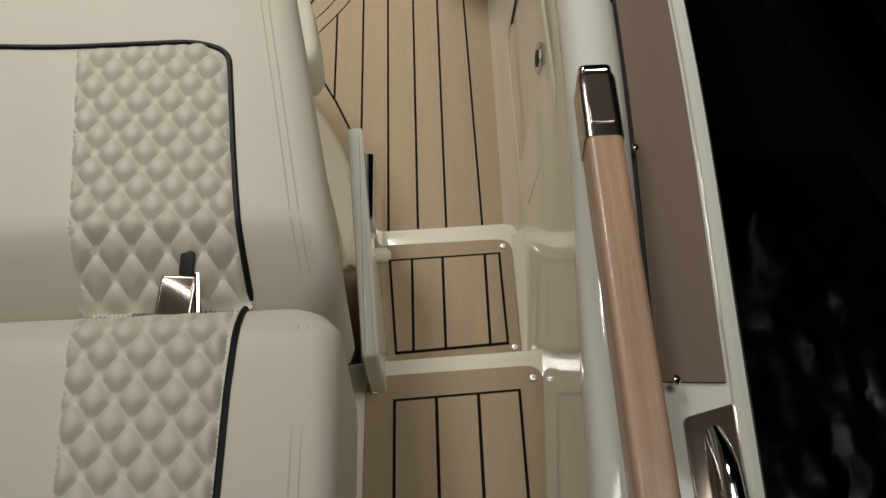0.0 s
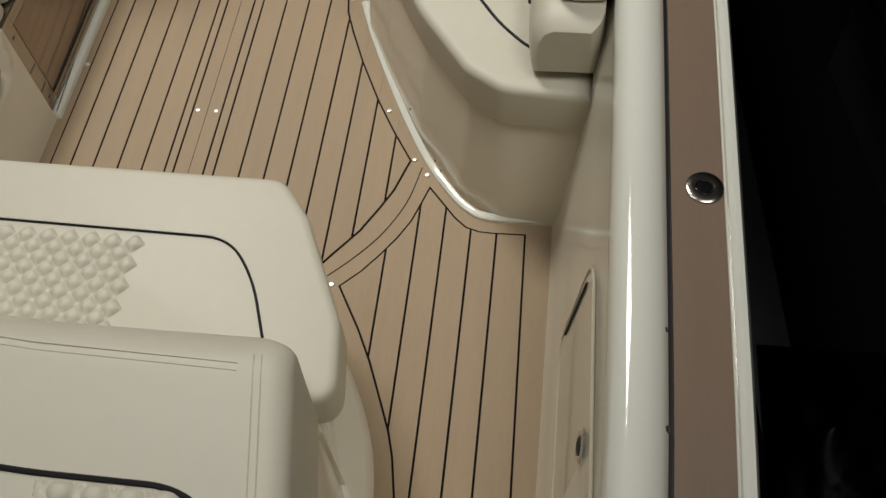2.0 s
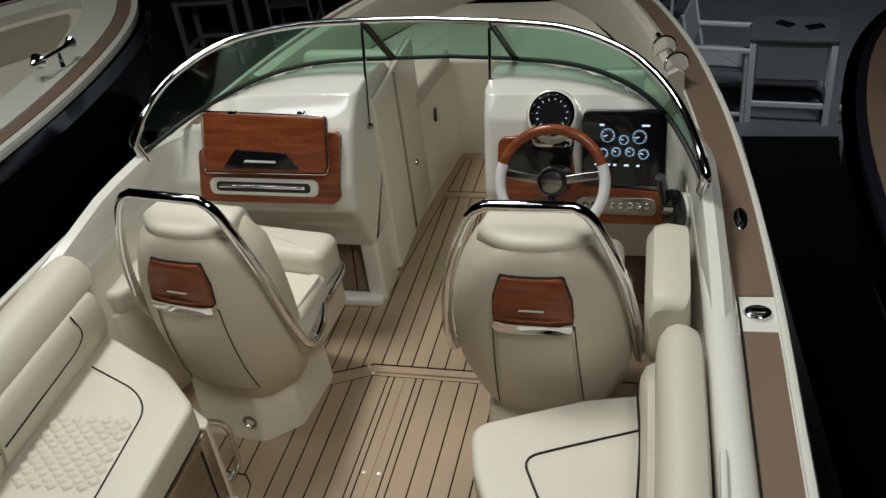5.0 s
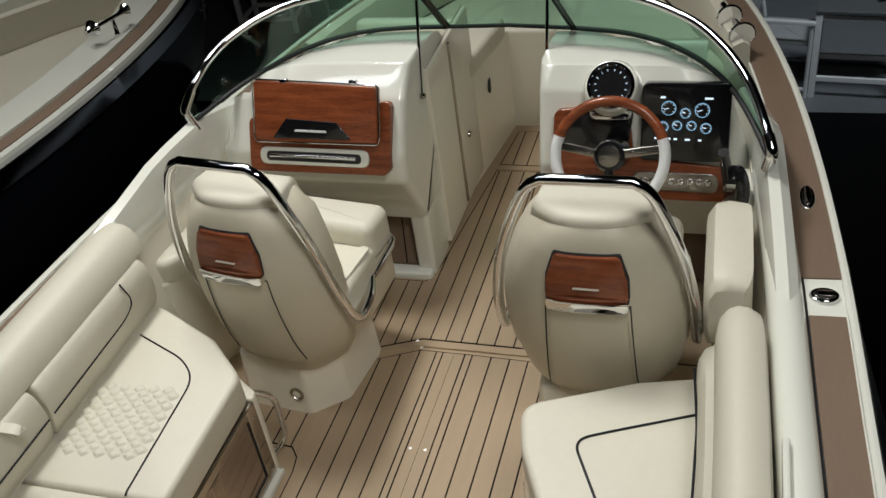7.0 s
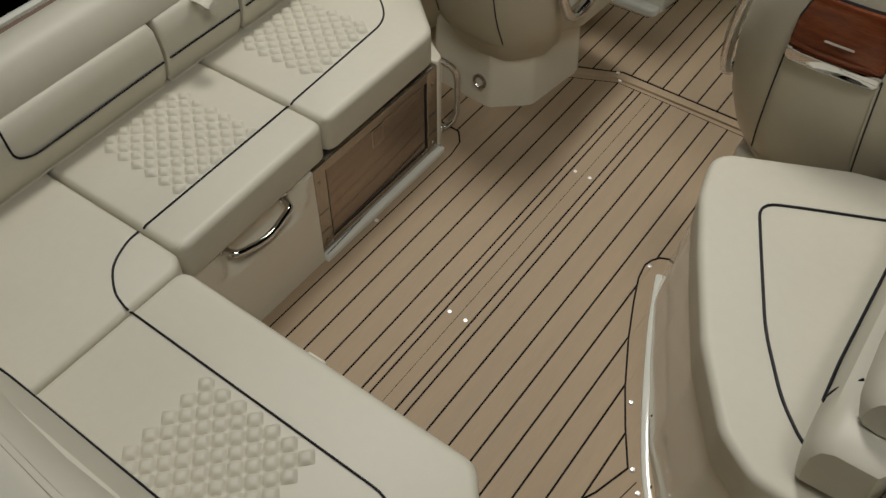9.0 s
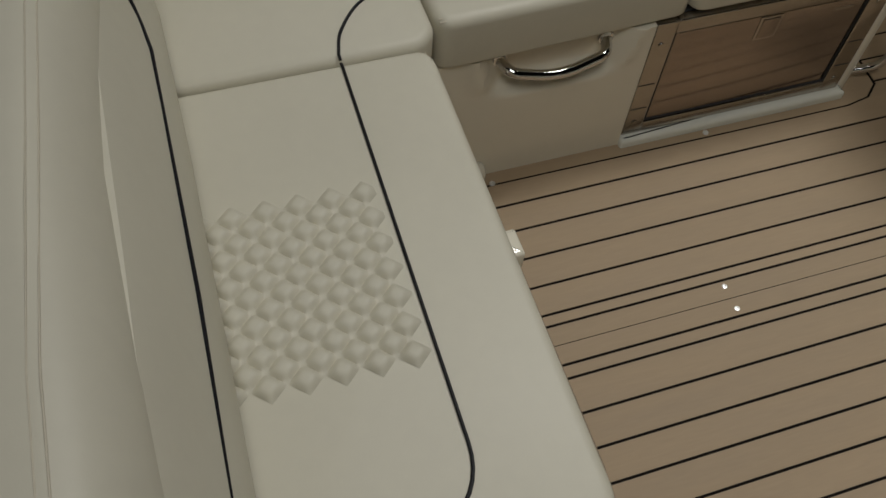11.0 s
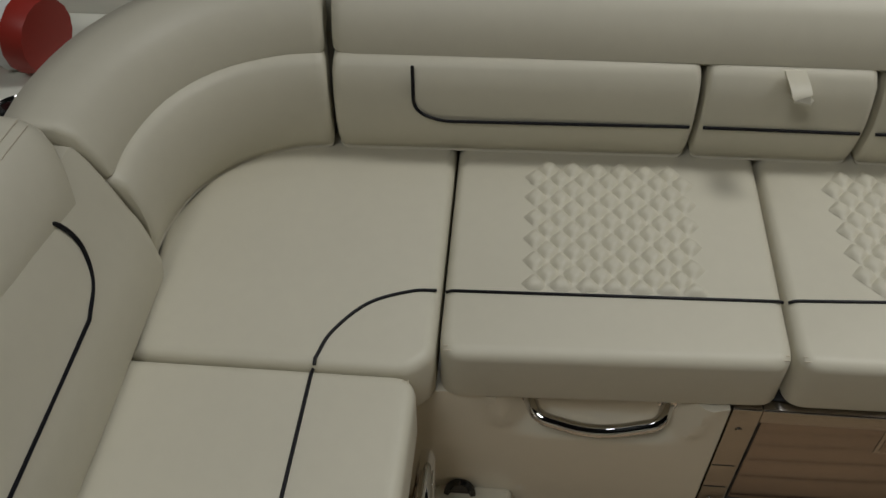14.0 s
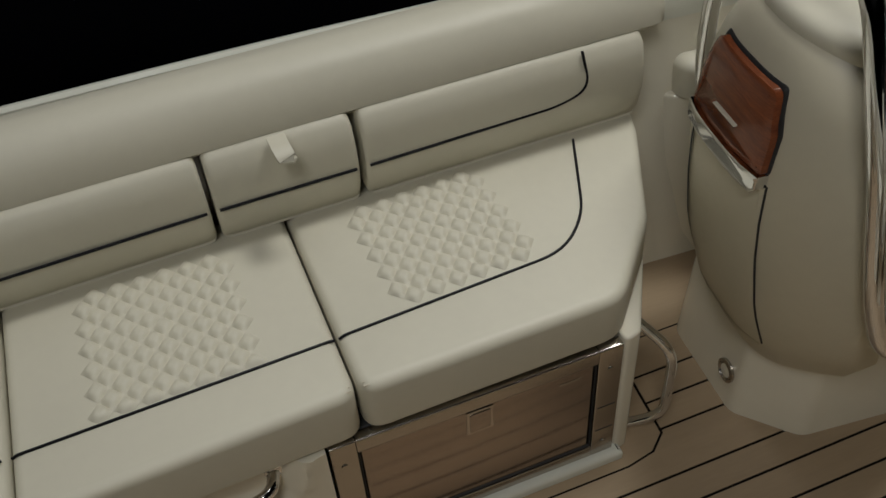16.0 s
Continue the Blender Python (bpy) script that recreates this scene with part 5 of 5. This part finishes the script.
part("rim_wood", moved(tube(arc_of(20, 160, R), 0.0165, 12), wm), MAHO, sw, "varnished wooden upper rim")
part("rim_leather", moved(tube(arc_of(160, 380, R, 28), 0.0175, 12), wm), WHITE, sw, "white leather lower rim")
part("hub", moved(lathe([(0.05, -0.02), (0.05, 0.0), (0.042, 0.012), (0.02, 0.014)], 24), wm), BLACK, sw)
part("cap", moved(lathe([(0.034, 0.010), (0.033, 0.017), (0.01, 0.02)], 20), wm), STEEL, sw)
for a in (10, 170, 270):
    part("spoke", moved(block(0.03, R - 0.008, -0.013, 0.013, -0.008, 0.004, 0.003), wm @ pose(0, 0, 0, 0, 0, a)), STEEL if a < 200 else BLACK, sw)
part("column", moved(lathe([(0.05, -0.16), (0.035, -0.015)], 16), wm), BLACK, sw)
part("lower_bezel", moved(slab(rounded([(0.48, 0.255), (0.61, 0.255), (0.615, 0.30), (0.475, 0.30)], 0.03), 0.0, 0.04, 0.006), sd), CHROME, HC)

# ---- windshield ----
ws = thing("windshield", "wraparound green-tinted windshield in a polished chrome frame", "windshield", at=(XC, 1.8, 0.85))
def ribbon(a, b, th=0.005):
    bm = bmesh.new()
    n = len(a)
    loops = []
    for i in range(n):
        p, q = Vector(a[i]), Vector(b[i])
        loops.append([p, q, q + Vector((0, th, 0)), p + Vector((0, th, 0))])
    rings(bm, loops)
    return bm


for low, high, foot in ((BASE_STBD, TOP_STBD, (0.30, 1.66, 0.72)), (BASE_PORT, TOP_PORT, (-0.155, 1.66, 0.72))):
    lo, hi = spline(low, 5), spline(high, 5)
    part("side_pane", ribbon(lo, hi), GLASS, ws, "green-tinted curved glass")
    part("top_frame", tube(hi, 0.0135, 10), CHROME, ws, "polished chrome frame")
    part("base_gasket", tube(lo, 0.009, 8), RUBBER, ws, "black rubber gasket")
    post = part("post", ribbon([lo[-1], lo[-1] + Vector((0.0, -0.045, 0.008))], [hi[-1], hi[-1] + Vector((0, -0.03, 0))], 0.02), BLACK, ws, "dark folding post")
    part("hinge_knuckle", tube([lo[-1], hi[-1]], 0.011, 8), BLACK, post)
    part("end_bracket", tube(bend([lo[0] + Vector((0, -0.012, -0.035)), hi[0], hi[3]], 0.02), 0.0175, 10), CHROME, ws, "chrome end bracket")
    e = hi[-1] + Vector((0, -0.01, -0.02))
    part("strut", tube([e, foot], 0.006, 8), CHROME, ws, "thin chrome strut")
    part("strut_foot", lathe([(0.016, 0), (0.014, 0.01), (0.006, 0.016)], 12, Matrix.Translation(foot)), STEEL, ws)
cl, ch = [BASE_PORT[-1], (0.12, 1.945, 0.868), BASE_STBD[-1]], [TOP_PORT[-1], (0.07, 1.78, 1.083), TOP_STBD[-1]]
part("centre_pane", ribbon(cl, ch), GLASS, ws, "green-tinted glass")
part("centre_frame", tube(ch, 0.012, 10), CHROME, ws)
part("centre_gasket", tube(cl, 0.008, 8), RUBBER, ws)

# ---- bow cockpit ----
part_bow = thing("bow_liner", "cream moulded bow cockpit liner with a side locker", "liner", kind="", at=(0.0, 2.9, 0))
part("port_wall", slab([(-0.165, 2.12), (-0.09, 2.72), (-0.62, 2.72), (-0.80, 2.12)], 0.0, 0.50, 0.01), GEL, part_bow)
part("starboard_wall", slab([(0.30, 2.12), (0.13, 2.72), (0.70, 2.72), (0.93, 2.12)], 0.0, 0.50, 0.01), GEL, part_bow)
part("bulkhead", slab([(-0.62, 2.72), (0.75, 2.72), (0.40, 3.45), (-0.27, 3.45)], 0.0, 0.50, 0.02), GEL, part_bow)
part("cup_well", lathe([(0.035, 0), (0.035, 0.006), (0.02, 0.007)], 16, pose(-0.128, 2.45, 0.36, 0, 90, 6)), RUBBER, part_bow)
c = thing("bow_cushion", "cream vinyl bow seat cushion with a dark seam", "cushion", "bow cushions", at=(-0.4, 2.5, 0.5))
part("cover", slab(rounded([(-0.155, 2.16), (-0.085, 2.70), (-0.62, 2.70), (-0.80, 2.16)], 0.04), 0.50, 0.58, 0.025), VINYL, c)
c = thing("bow_cushion", "cream vinyl backrest standing at the bow seat", "cushion", "bow cushions", at=(-0.4, 2.25, 0.58))
part("cover", moved(slab(rounded([(-0.62, 0.0), (-0.17, 0.0), (-0.19, 0.09), (-0.62, 0.09)], 0.03), 0.0, 0.20, 0.03, seg=5), pose(0, 2.18, 0.575, -14, 0, 0)), VINYL, c)
c = thing("bow_cushion", "cream vinyl bow seat cushion under the windshield", "cushion", "bow cushions", at=(0.5, 2.5, 0.5))
part("cover", slab(rounded([(0.28, 2.16), (0.125, 2.70), (0.68, 2.70), (0.92, 2.16)], 0.04), 0.50, 0.58, 0.025), VINYL, c)
bowpath = [p for p in sheer(1, 0.0) if p.y > 2.1]
bowline = bowpath + [Vector((2 * XC - p.x, p.y, 0)) for p in bowpath[::-1][1:]]
tagged(part("bow_backrest", sweep(bowline, [(-0.12, 0.50), (-0.20, 0.50), (-0.20, 0.66), (-0.185, 0.70), (-0.15, 0.715), (-0.125, 0.70)]), VINYL), "curved cream vinyl bow backrest under the deck edge", "backrest", kind="structure")
tagged(part("foredeck", slab([(-0.35, 3.42), (0.48, 3.42), (0.30, 3.63), (XC, 3.72), (-0.17, 3.63)], 0.60, 0.70, 0.03), GELW), "white foredeck at the bow", "deck", kind="structure")
solo("emblem", block(-0.02, 0.15, 3.405, 3.415, 0.66, 0.685, 0.001, 0.001), BLACK, "plain dark emblem bar on the bow coaming", "emblem")
tagged(part("cowl", extrude_x(rounded([(2.0, 0.66), (2.0, 0.78), (2.2, 0.70), (2.2, 0.62)], 0.02), -0.66, -0.17, 0.02), GELW), "white cowl before the companion windshield", "deck", kind="structure")
tagged(part("cowl_starboard", extrude_x(rounded([(2.0, 0.66), (2.0, 0.78), (2.2, 0.70), (2.2, 0.62)], 0.02), 0.82, 0.30, 0.02), GELW), "white cowl before the helm windshield", "deck", kind="structure")
# cockpit side infill beside the consoles
for side, name in ((1, "starboard"), (-1, "port")):
    tagged(part("wall_side_" + name, along(side, [(0.21, 0.0), (0.21, 0.55), (0.21, 0.72), (0.195, 0.775), (0.165, 0.785), (0.138, 0.76), (0.125, 0.62), (0.125, 0.0)], 0.55 if side > 0 else 0.3, 1.85, lambda y: -0.15 * max(0, min(1, (1.36 - y) / 0.8 if side > 0 else (1.1 - y) / 0.9)) - 0.15 * max(0, min(1, (y - 1.42) / 0.5))), GELW), "white moulded side rising to the windshield", "wall", kind="structure")
horn = thing("horn", "pair of chrome horns on the bow deck", "horn", at=(0.95, 2.35, 0.67))
for x, y in ((0.885, 2.33), (0.935, 2.17)):
    part("trumpet", lathe([(0.012, -0.12), (0.018, -0.05), (0.034, -0.014), (0.050, 0.0), (0.044, 0.006), (0.026, -0.004)], 20, pose(x, y, 0.725, 90, 0, 14)), CHROME, horn)
    part("stand", block(x - 0.01, x + 0.01, y + 0.02, y + 0.05, 0.65, 0.72), CHROME, horn)
arm = thing("port_armrest", "cream vinyl side pad with a chrome cup beside the companion seat", "armrest", at=(-0.85, 1.0, 0.4))
part("pad", slab(rounded([(-0.98, 0.86), (-0.84, 0.86), (-0.75, 1.0), (-0.74, 1.3), (-0.96, 1.3)], 0.04), 0.44, 0.52, 0.025), VINYL, arm)
part("moulding", slab(rounded([(-0.99, 0.84), (-0.86, 0.84), (-0.78, 1.0), (-0.76, 1.38), (-0.97, 1.38)], 0.04), 0.0, 0.44, 0.012), GEL, arm)
solo("tie_down_ring", moved(tube([(0.022 * math.cos(a), 0.03 * math.sin(a), 0) for a in (2 * math.pi * k / 16 for k in range(16))], 0.005, 8, close=True), pose(-0.90, 0.835, 0.40, 80, 0, 10)), CHROME, "small chrome tie-down ring", "ring")
solo("safety_tag", block(0.985, 1.0, 0.66, 0.72, 0.40, 0.46, 0.004), RED, "small red safety tag beside the helm seat", "tag")

# ---- the hall ----
ZF = -1.55
hall = solo("hall_floor", slab([(-14, -12), (14, -12), (14, 16), (-14, 16)], ZF - 0.1, ZF, 0.01), HALL, "polished grey exhibition hall floor", "floor", kind="structure")
for o, nm in (([(-5.2, -8), (2.60, -8), (1.28, 5.7), (-5.2, 5.7)], "black carpet under the boats"), ([(2.78, -8), (6.0, -8), (6.0, 5.75), (1.458, 5.70)], "black carpet beside the boat")):
    solo("carpet", slab(o, ZF, ZF + 0.012, 0.004), MAT, nm, "carpet")
# unseen walls and ceiling, added to shut out the world's grey
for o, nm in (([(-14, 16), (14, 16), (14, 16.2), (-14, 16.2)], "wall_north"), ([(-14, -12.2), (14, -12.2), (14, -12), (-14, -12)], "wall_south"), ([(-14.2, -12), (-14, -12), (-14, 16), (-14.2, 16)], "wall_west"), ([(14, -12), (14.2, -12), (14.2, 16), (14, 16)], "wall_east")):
    solo(nm, slab(o, ZF, 7.5, 0.01), WALLD, "unseen added hall wall, its darkness put into a near-black colour", "wall", kind="structure")
solo("ceiling", slab([(-14, -12), (14, -12), (14, 16), (-14, 16)], 7.5, 7.7, 0.01), WALLD, "unseen added hall ceiling, its darkness put into a near-black colour", "ceiling", kind="structure")


def boat(label, m, rim, inner):
    b = thing("display_boat", label, "boat", "neighbouring boats")
    out = [(-0.95, -1.7), (0.95, -1.7), (1.08, -1.0), (1.12, 0.5), (1.0, 1.6), (0.72, 2.5), (0.35, 3.05), (0, 3.2), (-0.35, 3.05), (-0.72, 2.5), (-1.0, 1.6), (-1.12, 0.5), (-1.08, -1.0)]
    o = [(p.x, p.y) for p in spline([(x, y, 0) for x, y in out], 5)]
    bm = bmesh.new()
    rings(bm, [[(x * 0.35, y * 0.8, -0.6) for x, y in o], [(x * 0.8, y * 0.95, -0.1) for x, y in o], [(x * 0.97, y, 0.35) for x, y in o], [(x, y, 0.52) for x, y in o]], True, False)
    part("hull", bm, HULL, b)
    ring = [Vector((x, y, 0)) for x, y in o]

    def band(d0, d1, z0, z1, nm, mat, lab=""):
        bm = bmesh.new()
        a, c2 = inset(ccw(o), d0), inset(ccw(o), d1)
        rings(bm, [[(q.x, q.y, z0) for q in a], [(q.x, q.y, z1) for q in a], [(q.x, q.y, z1) for q in c2], [(q.x, q.y, z0) for q in c2]], False, False)
        vs = list(bm.verts)
        k = len(a)
        for i in range(k):
            bm.faces.new((vs[i], vs[(i + 1) % k], vs[3 * k + (i + 1) % k], vs[3 * k + i]))
        return part(nm, bm, mat, b, lab)

    band(-0.02, 0.04, 0.50, 0.58, "rub_rail", CHROME, "chrome rub rail")
    band(0.03, 0.16, 0.50, 0.60, "deck_rim", rim)
    band(0.07, 0.145, 0.58, 0.606, "deck_strip", TEAKD, "brown faux-teak deck strip")
    band(0.15, 0.36, 0.30, 0.615, "coaming", inner)
    part("cockpit_tub", slab([(q.x, q.y) for q in inset(ccw(o), 0.34)], 0.10, 0.36, 0.02), VINYL, b, "cream cockpit upholstery")
    band(0.35, 0.44, 0.30, 0.56, "bolster", VINYL)
    for x, y in ((-0.68, 2.0), (0.68, 2.0)):
        hb = part("lamp_bar", tube([(x, y - 0.13, 0.70), (x, y + 0.11, 0.70)], 0.011), CHROME, b, "chrome horn bar")
        for dy, k in ((-0.13, 1.0), (0.11, 0.75)):
            part("lamp_head", lathe([(0.012, 0.06), (0.022 * k, 0.03), (0.045 * k, 0.0), (0.040 * k, -0.008), (0.02 * k, -0.002)], 16, pose(x - 0.01, y + dy, 0.70, 90, 0, 8)), CHROME, hb)
        part("lamp_foot", lathe([(0.025, 0), (0.012, 0.02), (0.009, 0.10)], 12, pose(x, y, 0.60)), CHROME, hb)
    part("cradle", block(-0.3, 0.3, -1.2, 1.4, ZF + 0.132, -0.55, 0.01), RUBBER, b)
    b.matrix_basis = m
    return b


b1 = boat("neighbouring motor boat with dark hull and brown deck strip", pose(-3.23, 0.88, -0.12, 0, 0, -11), GELW, GELW)
boat("neighbouring motor boat, dark rails round a brown deck strip", pose(2.85, 0.43, -0.12, 0, 0, 11), HULL, BLACK)
tr2 = solo("cradle_support", block(-0.25, 0.35, -2.2, 2.2, ZF + 0.012, -0.5, 0.02), RUBBER, "dark cradle carrying the boat", "cradle")


def high_table(label, m):
    t = thing("side_table", label, "table", "white tables")
    part("top", block(-0.33, 0.33, -0.235, 0.235, 0.705, 0.73, 0.004), SLATE, t, "grey table top")
    for sx in (-1, 1):
        for sy in (-1, 1):
            part("leg", block(sx * 0.30 - 0.025, sx * 0.30 + 0.025, sy * 0.205 - 0.025, sy * 0.205 + 0.025, 0, 0.705), WHITE, t)
        part("apron", block(sx * 0.30 - 0.012, sx * 0.30 + 0.012, -0.18, 0.18, 0.655, 0.705), WHITE, t)
        part("apron", block(-0.275, 0.275, sx * 0.205 - 0.012, sx * 0.205 + 0.012, 0.655, 0.705), WHITE, t)
        part("stretcher", block(sx * 0.30 - 0.015, sx * 0.30 + 0.015, -0.18, 0.18, 0.14, 0.18), WHITE, t)
        part("stretcher", block(-0.275, 0.275, sx * 0.205 - 0.015, sx * 0.205 + 0.015, 0.14, 0.18), WHITE, t)
    t.matrix_basis = m
    return t


t1 = high_table("white metal table with a grey top on the hall floor", pose(1.83, 6.16, ZF, 0, 0, -6))
copy_thing(t1, pose(-3.86, 7.42, ZF, 0, 0, 4))


def stool(label, m):
    s = thing("armchair", label, "chair", "white armchairs")
    part("seat", block(-0.23, 0.23, -0.22, 0.21, 0.43, 0.455, 0.01), GREYF, s, "grey fabric seat")
    for sx in (-1, 1):
        part("leg", tube([(sx * 0.26, -0.21, 0), (sx * 0.26, -0.21, 0.62)], 0.017, 8), WHITE, s)
        part("leg", tube([(sx * 0.26, 0.27, 0), (sx * 0.26, 0.22, 0.45), (sx * 0.26, 0.30, 0.90)], 0.017, 8), WHITE, s)
        part("arm", block(sx * 0.26 - 0.024, sx * 0.26 + 0.024, -0.235, 0.25, 0.62, 0.645), WHITE, s)
        part("foot_bar", block(sx * 0.26 - 0.012, sx * 0.26 + 0.012, -0.2, 0.26, 0.06, 0.085), WHITE, s)
    part("back", moved(block(-0.25, 0.25, -0.008, 0.008, 0.0, 0.30, 0.004), pose(0, 0.25, 0.58, -10, 0, 0)), GREYF, s, "grey fabric back")
    part("cross_bar", block(-0.25, 0.25, 0.235, 0.255, 0.2, 0.23), WHITE, s)
    s.matrix_basis = m
    return s


c1 = stool("white frame armchair with grey fabric seat", pose(1.30, 6.25, ZF, 0, 0, 80))
copy_thing(c1, pose(0.75, 7.9, ZF, 0, 0, 150))
copy_thing(c1, pose(-3.15, 7.9, ZF, 0, 0, -80))
for x, y, a in ((1.98, 6.17, 20), (1.76, 6.24, -40), (-3.8, 7.45, 60)):
    solo("phone", moved(block(-0.07, 0.07, -0.04, 0.04, 0, 0.012, 0.003), pose(x, y, ZF + 0.7305, 0, 0, a)), BLACK, "small black device lying on the table", "device", "devices on the tables")


def bicycle(label, m):
    b = thing("bicycle", label, "bicycle", "bicycles")
    for x in (-0.5, 0.5):
        w = part("wheel", moved(tube([(0.31 * math.cos(a), 0, 0.31 * math.sin(a)) for a in (2 * math.pi * k / 32 for k in range(32))], 0.022, 8, close=True), pose(x, 0, 0.335)), RUBBER, b, "black tyre")
        for k in range(9):
            a = math.pi * k / 9
            part("spoke", tube([(x - 0.3 * math.cos(a), 0, 0.335 - 0.3 * math.sin(a)), (x + 0.3 * math.cos(a), 0, 0.335 + 0.3 * math.sin(a))], 0.003, 4), STEEL, w)
    for p, q in (((-0.5, 0, 0.335), (-0.15, 0, 0.30)), ((-0.15, 0, 0.30), (0.35, 0, 0.72)), ((-0.15, 0, 0.30), (-0.28, 0, 0.82)), ((-0.25, 0, 0.70), (0.35, 0, 0.74)), ((0.33, 0, 0.86), (0.5, 0, 0.335)), ((-0.5, 0, 0.335), (-0.25, 0, 0.70))):
        part("frame_tube", tube([p, q], 0.016, 8), BLACK, b)
    part("handlebar", tube(bend([(0.25, -0.26, 0.90), (0.35, -0.1, 0.90), (0.35, 0.1, 0.90), (0.25, 0.26, 0.90)], 0.06), 0.012, 8), BLACK, b)
    part("saddle", slab(rounded([(-0.40, -0.07), (-0.14, -0.02), (-0.14, 0.02), (-0.40, 0.07)], 0.02), 0.82, 0.87, 0.015), BLACK, b)
    b.matrix_basis = m
    return b


bicycle("dark bicycle parked behind the white table", pose(-3.35, 8.5, ZF, 0, 0, 12))
copy_thing(bpy.data.objects["bicycle"], pose(1.0, 8.9, ZF, 0, 0, 70))
st2 = thing("photo_stand", "low grey hoarding along the hall aisle", "barrier", at=(4, 11, ZF))
part("panel", block(-3.0, 8.0, 11.0, 11.1, ZF, ZF + 0.9, 0.01), GREYF, st2)
part("skirt", block(-3.0, 8.0, 10.97, 11.0, ZF, ZF + 0.12, 0.01), RUBBER, st2)


# crumpled black sheeting beside the boat
bm = bmesh.new()
nx, ny = 60, 90
grid = []
for i in range(nx + 1):
    row = []
    for j in range(ny + 1):
        x, y = 1.85 + 1.7 * i / nx, -3.4 + 3.6 * j / ny
        edge = min(1, min(i, nx - i, j, ny - j) / 8)
        h = 0.16 * (noise.noise(Vector((x * 1.6, y * 1.6, 0.3))) + 0.35) + 0.05 * abs(noise.noise(Vector((x * 6, y * 6, 2.0)))) + 0.018 * noise.noise(Vector((x * 19, y * 19, 5.0)))
        row.append(bm.verts.new((x, y, ZF + 0.014 + max(0.0, h) * edge)))
    grid.append(row)
for i in range(nx):
    for j in range(ny):
        bm.faces.new((grid[i][j], grid[i + 1][j], grid[i + 1][j + 1], grid[i][j + 1]))
tagged(part("sheeting", bm, SHEET), "crumpled black glossy sheeting heaped on the carpet", "sheeting")
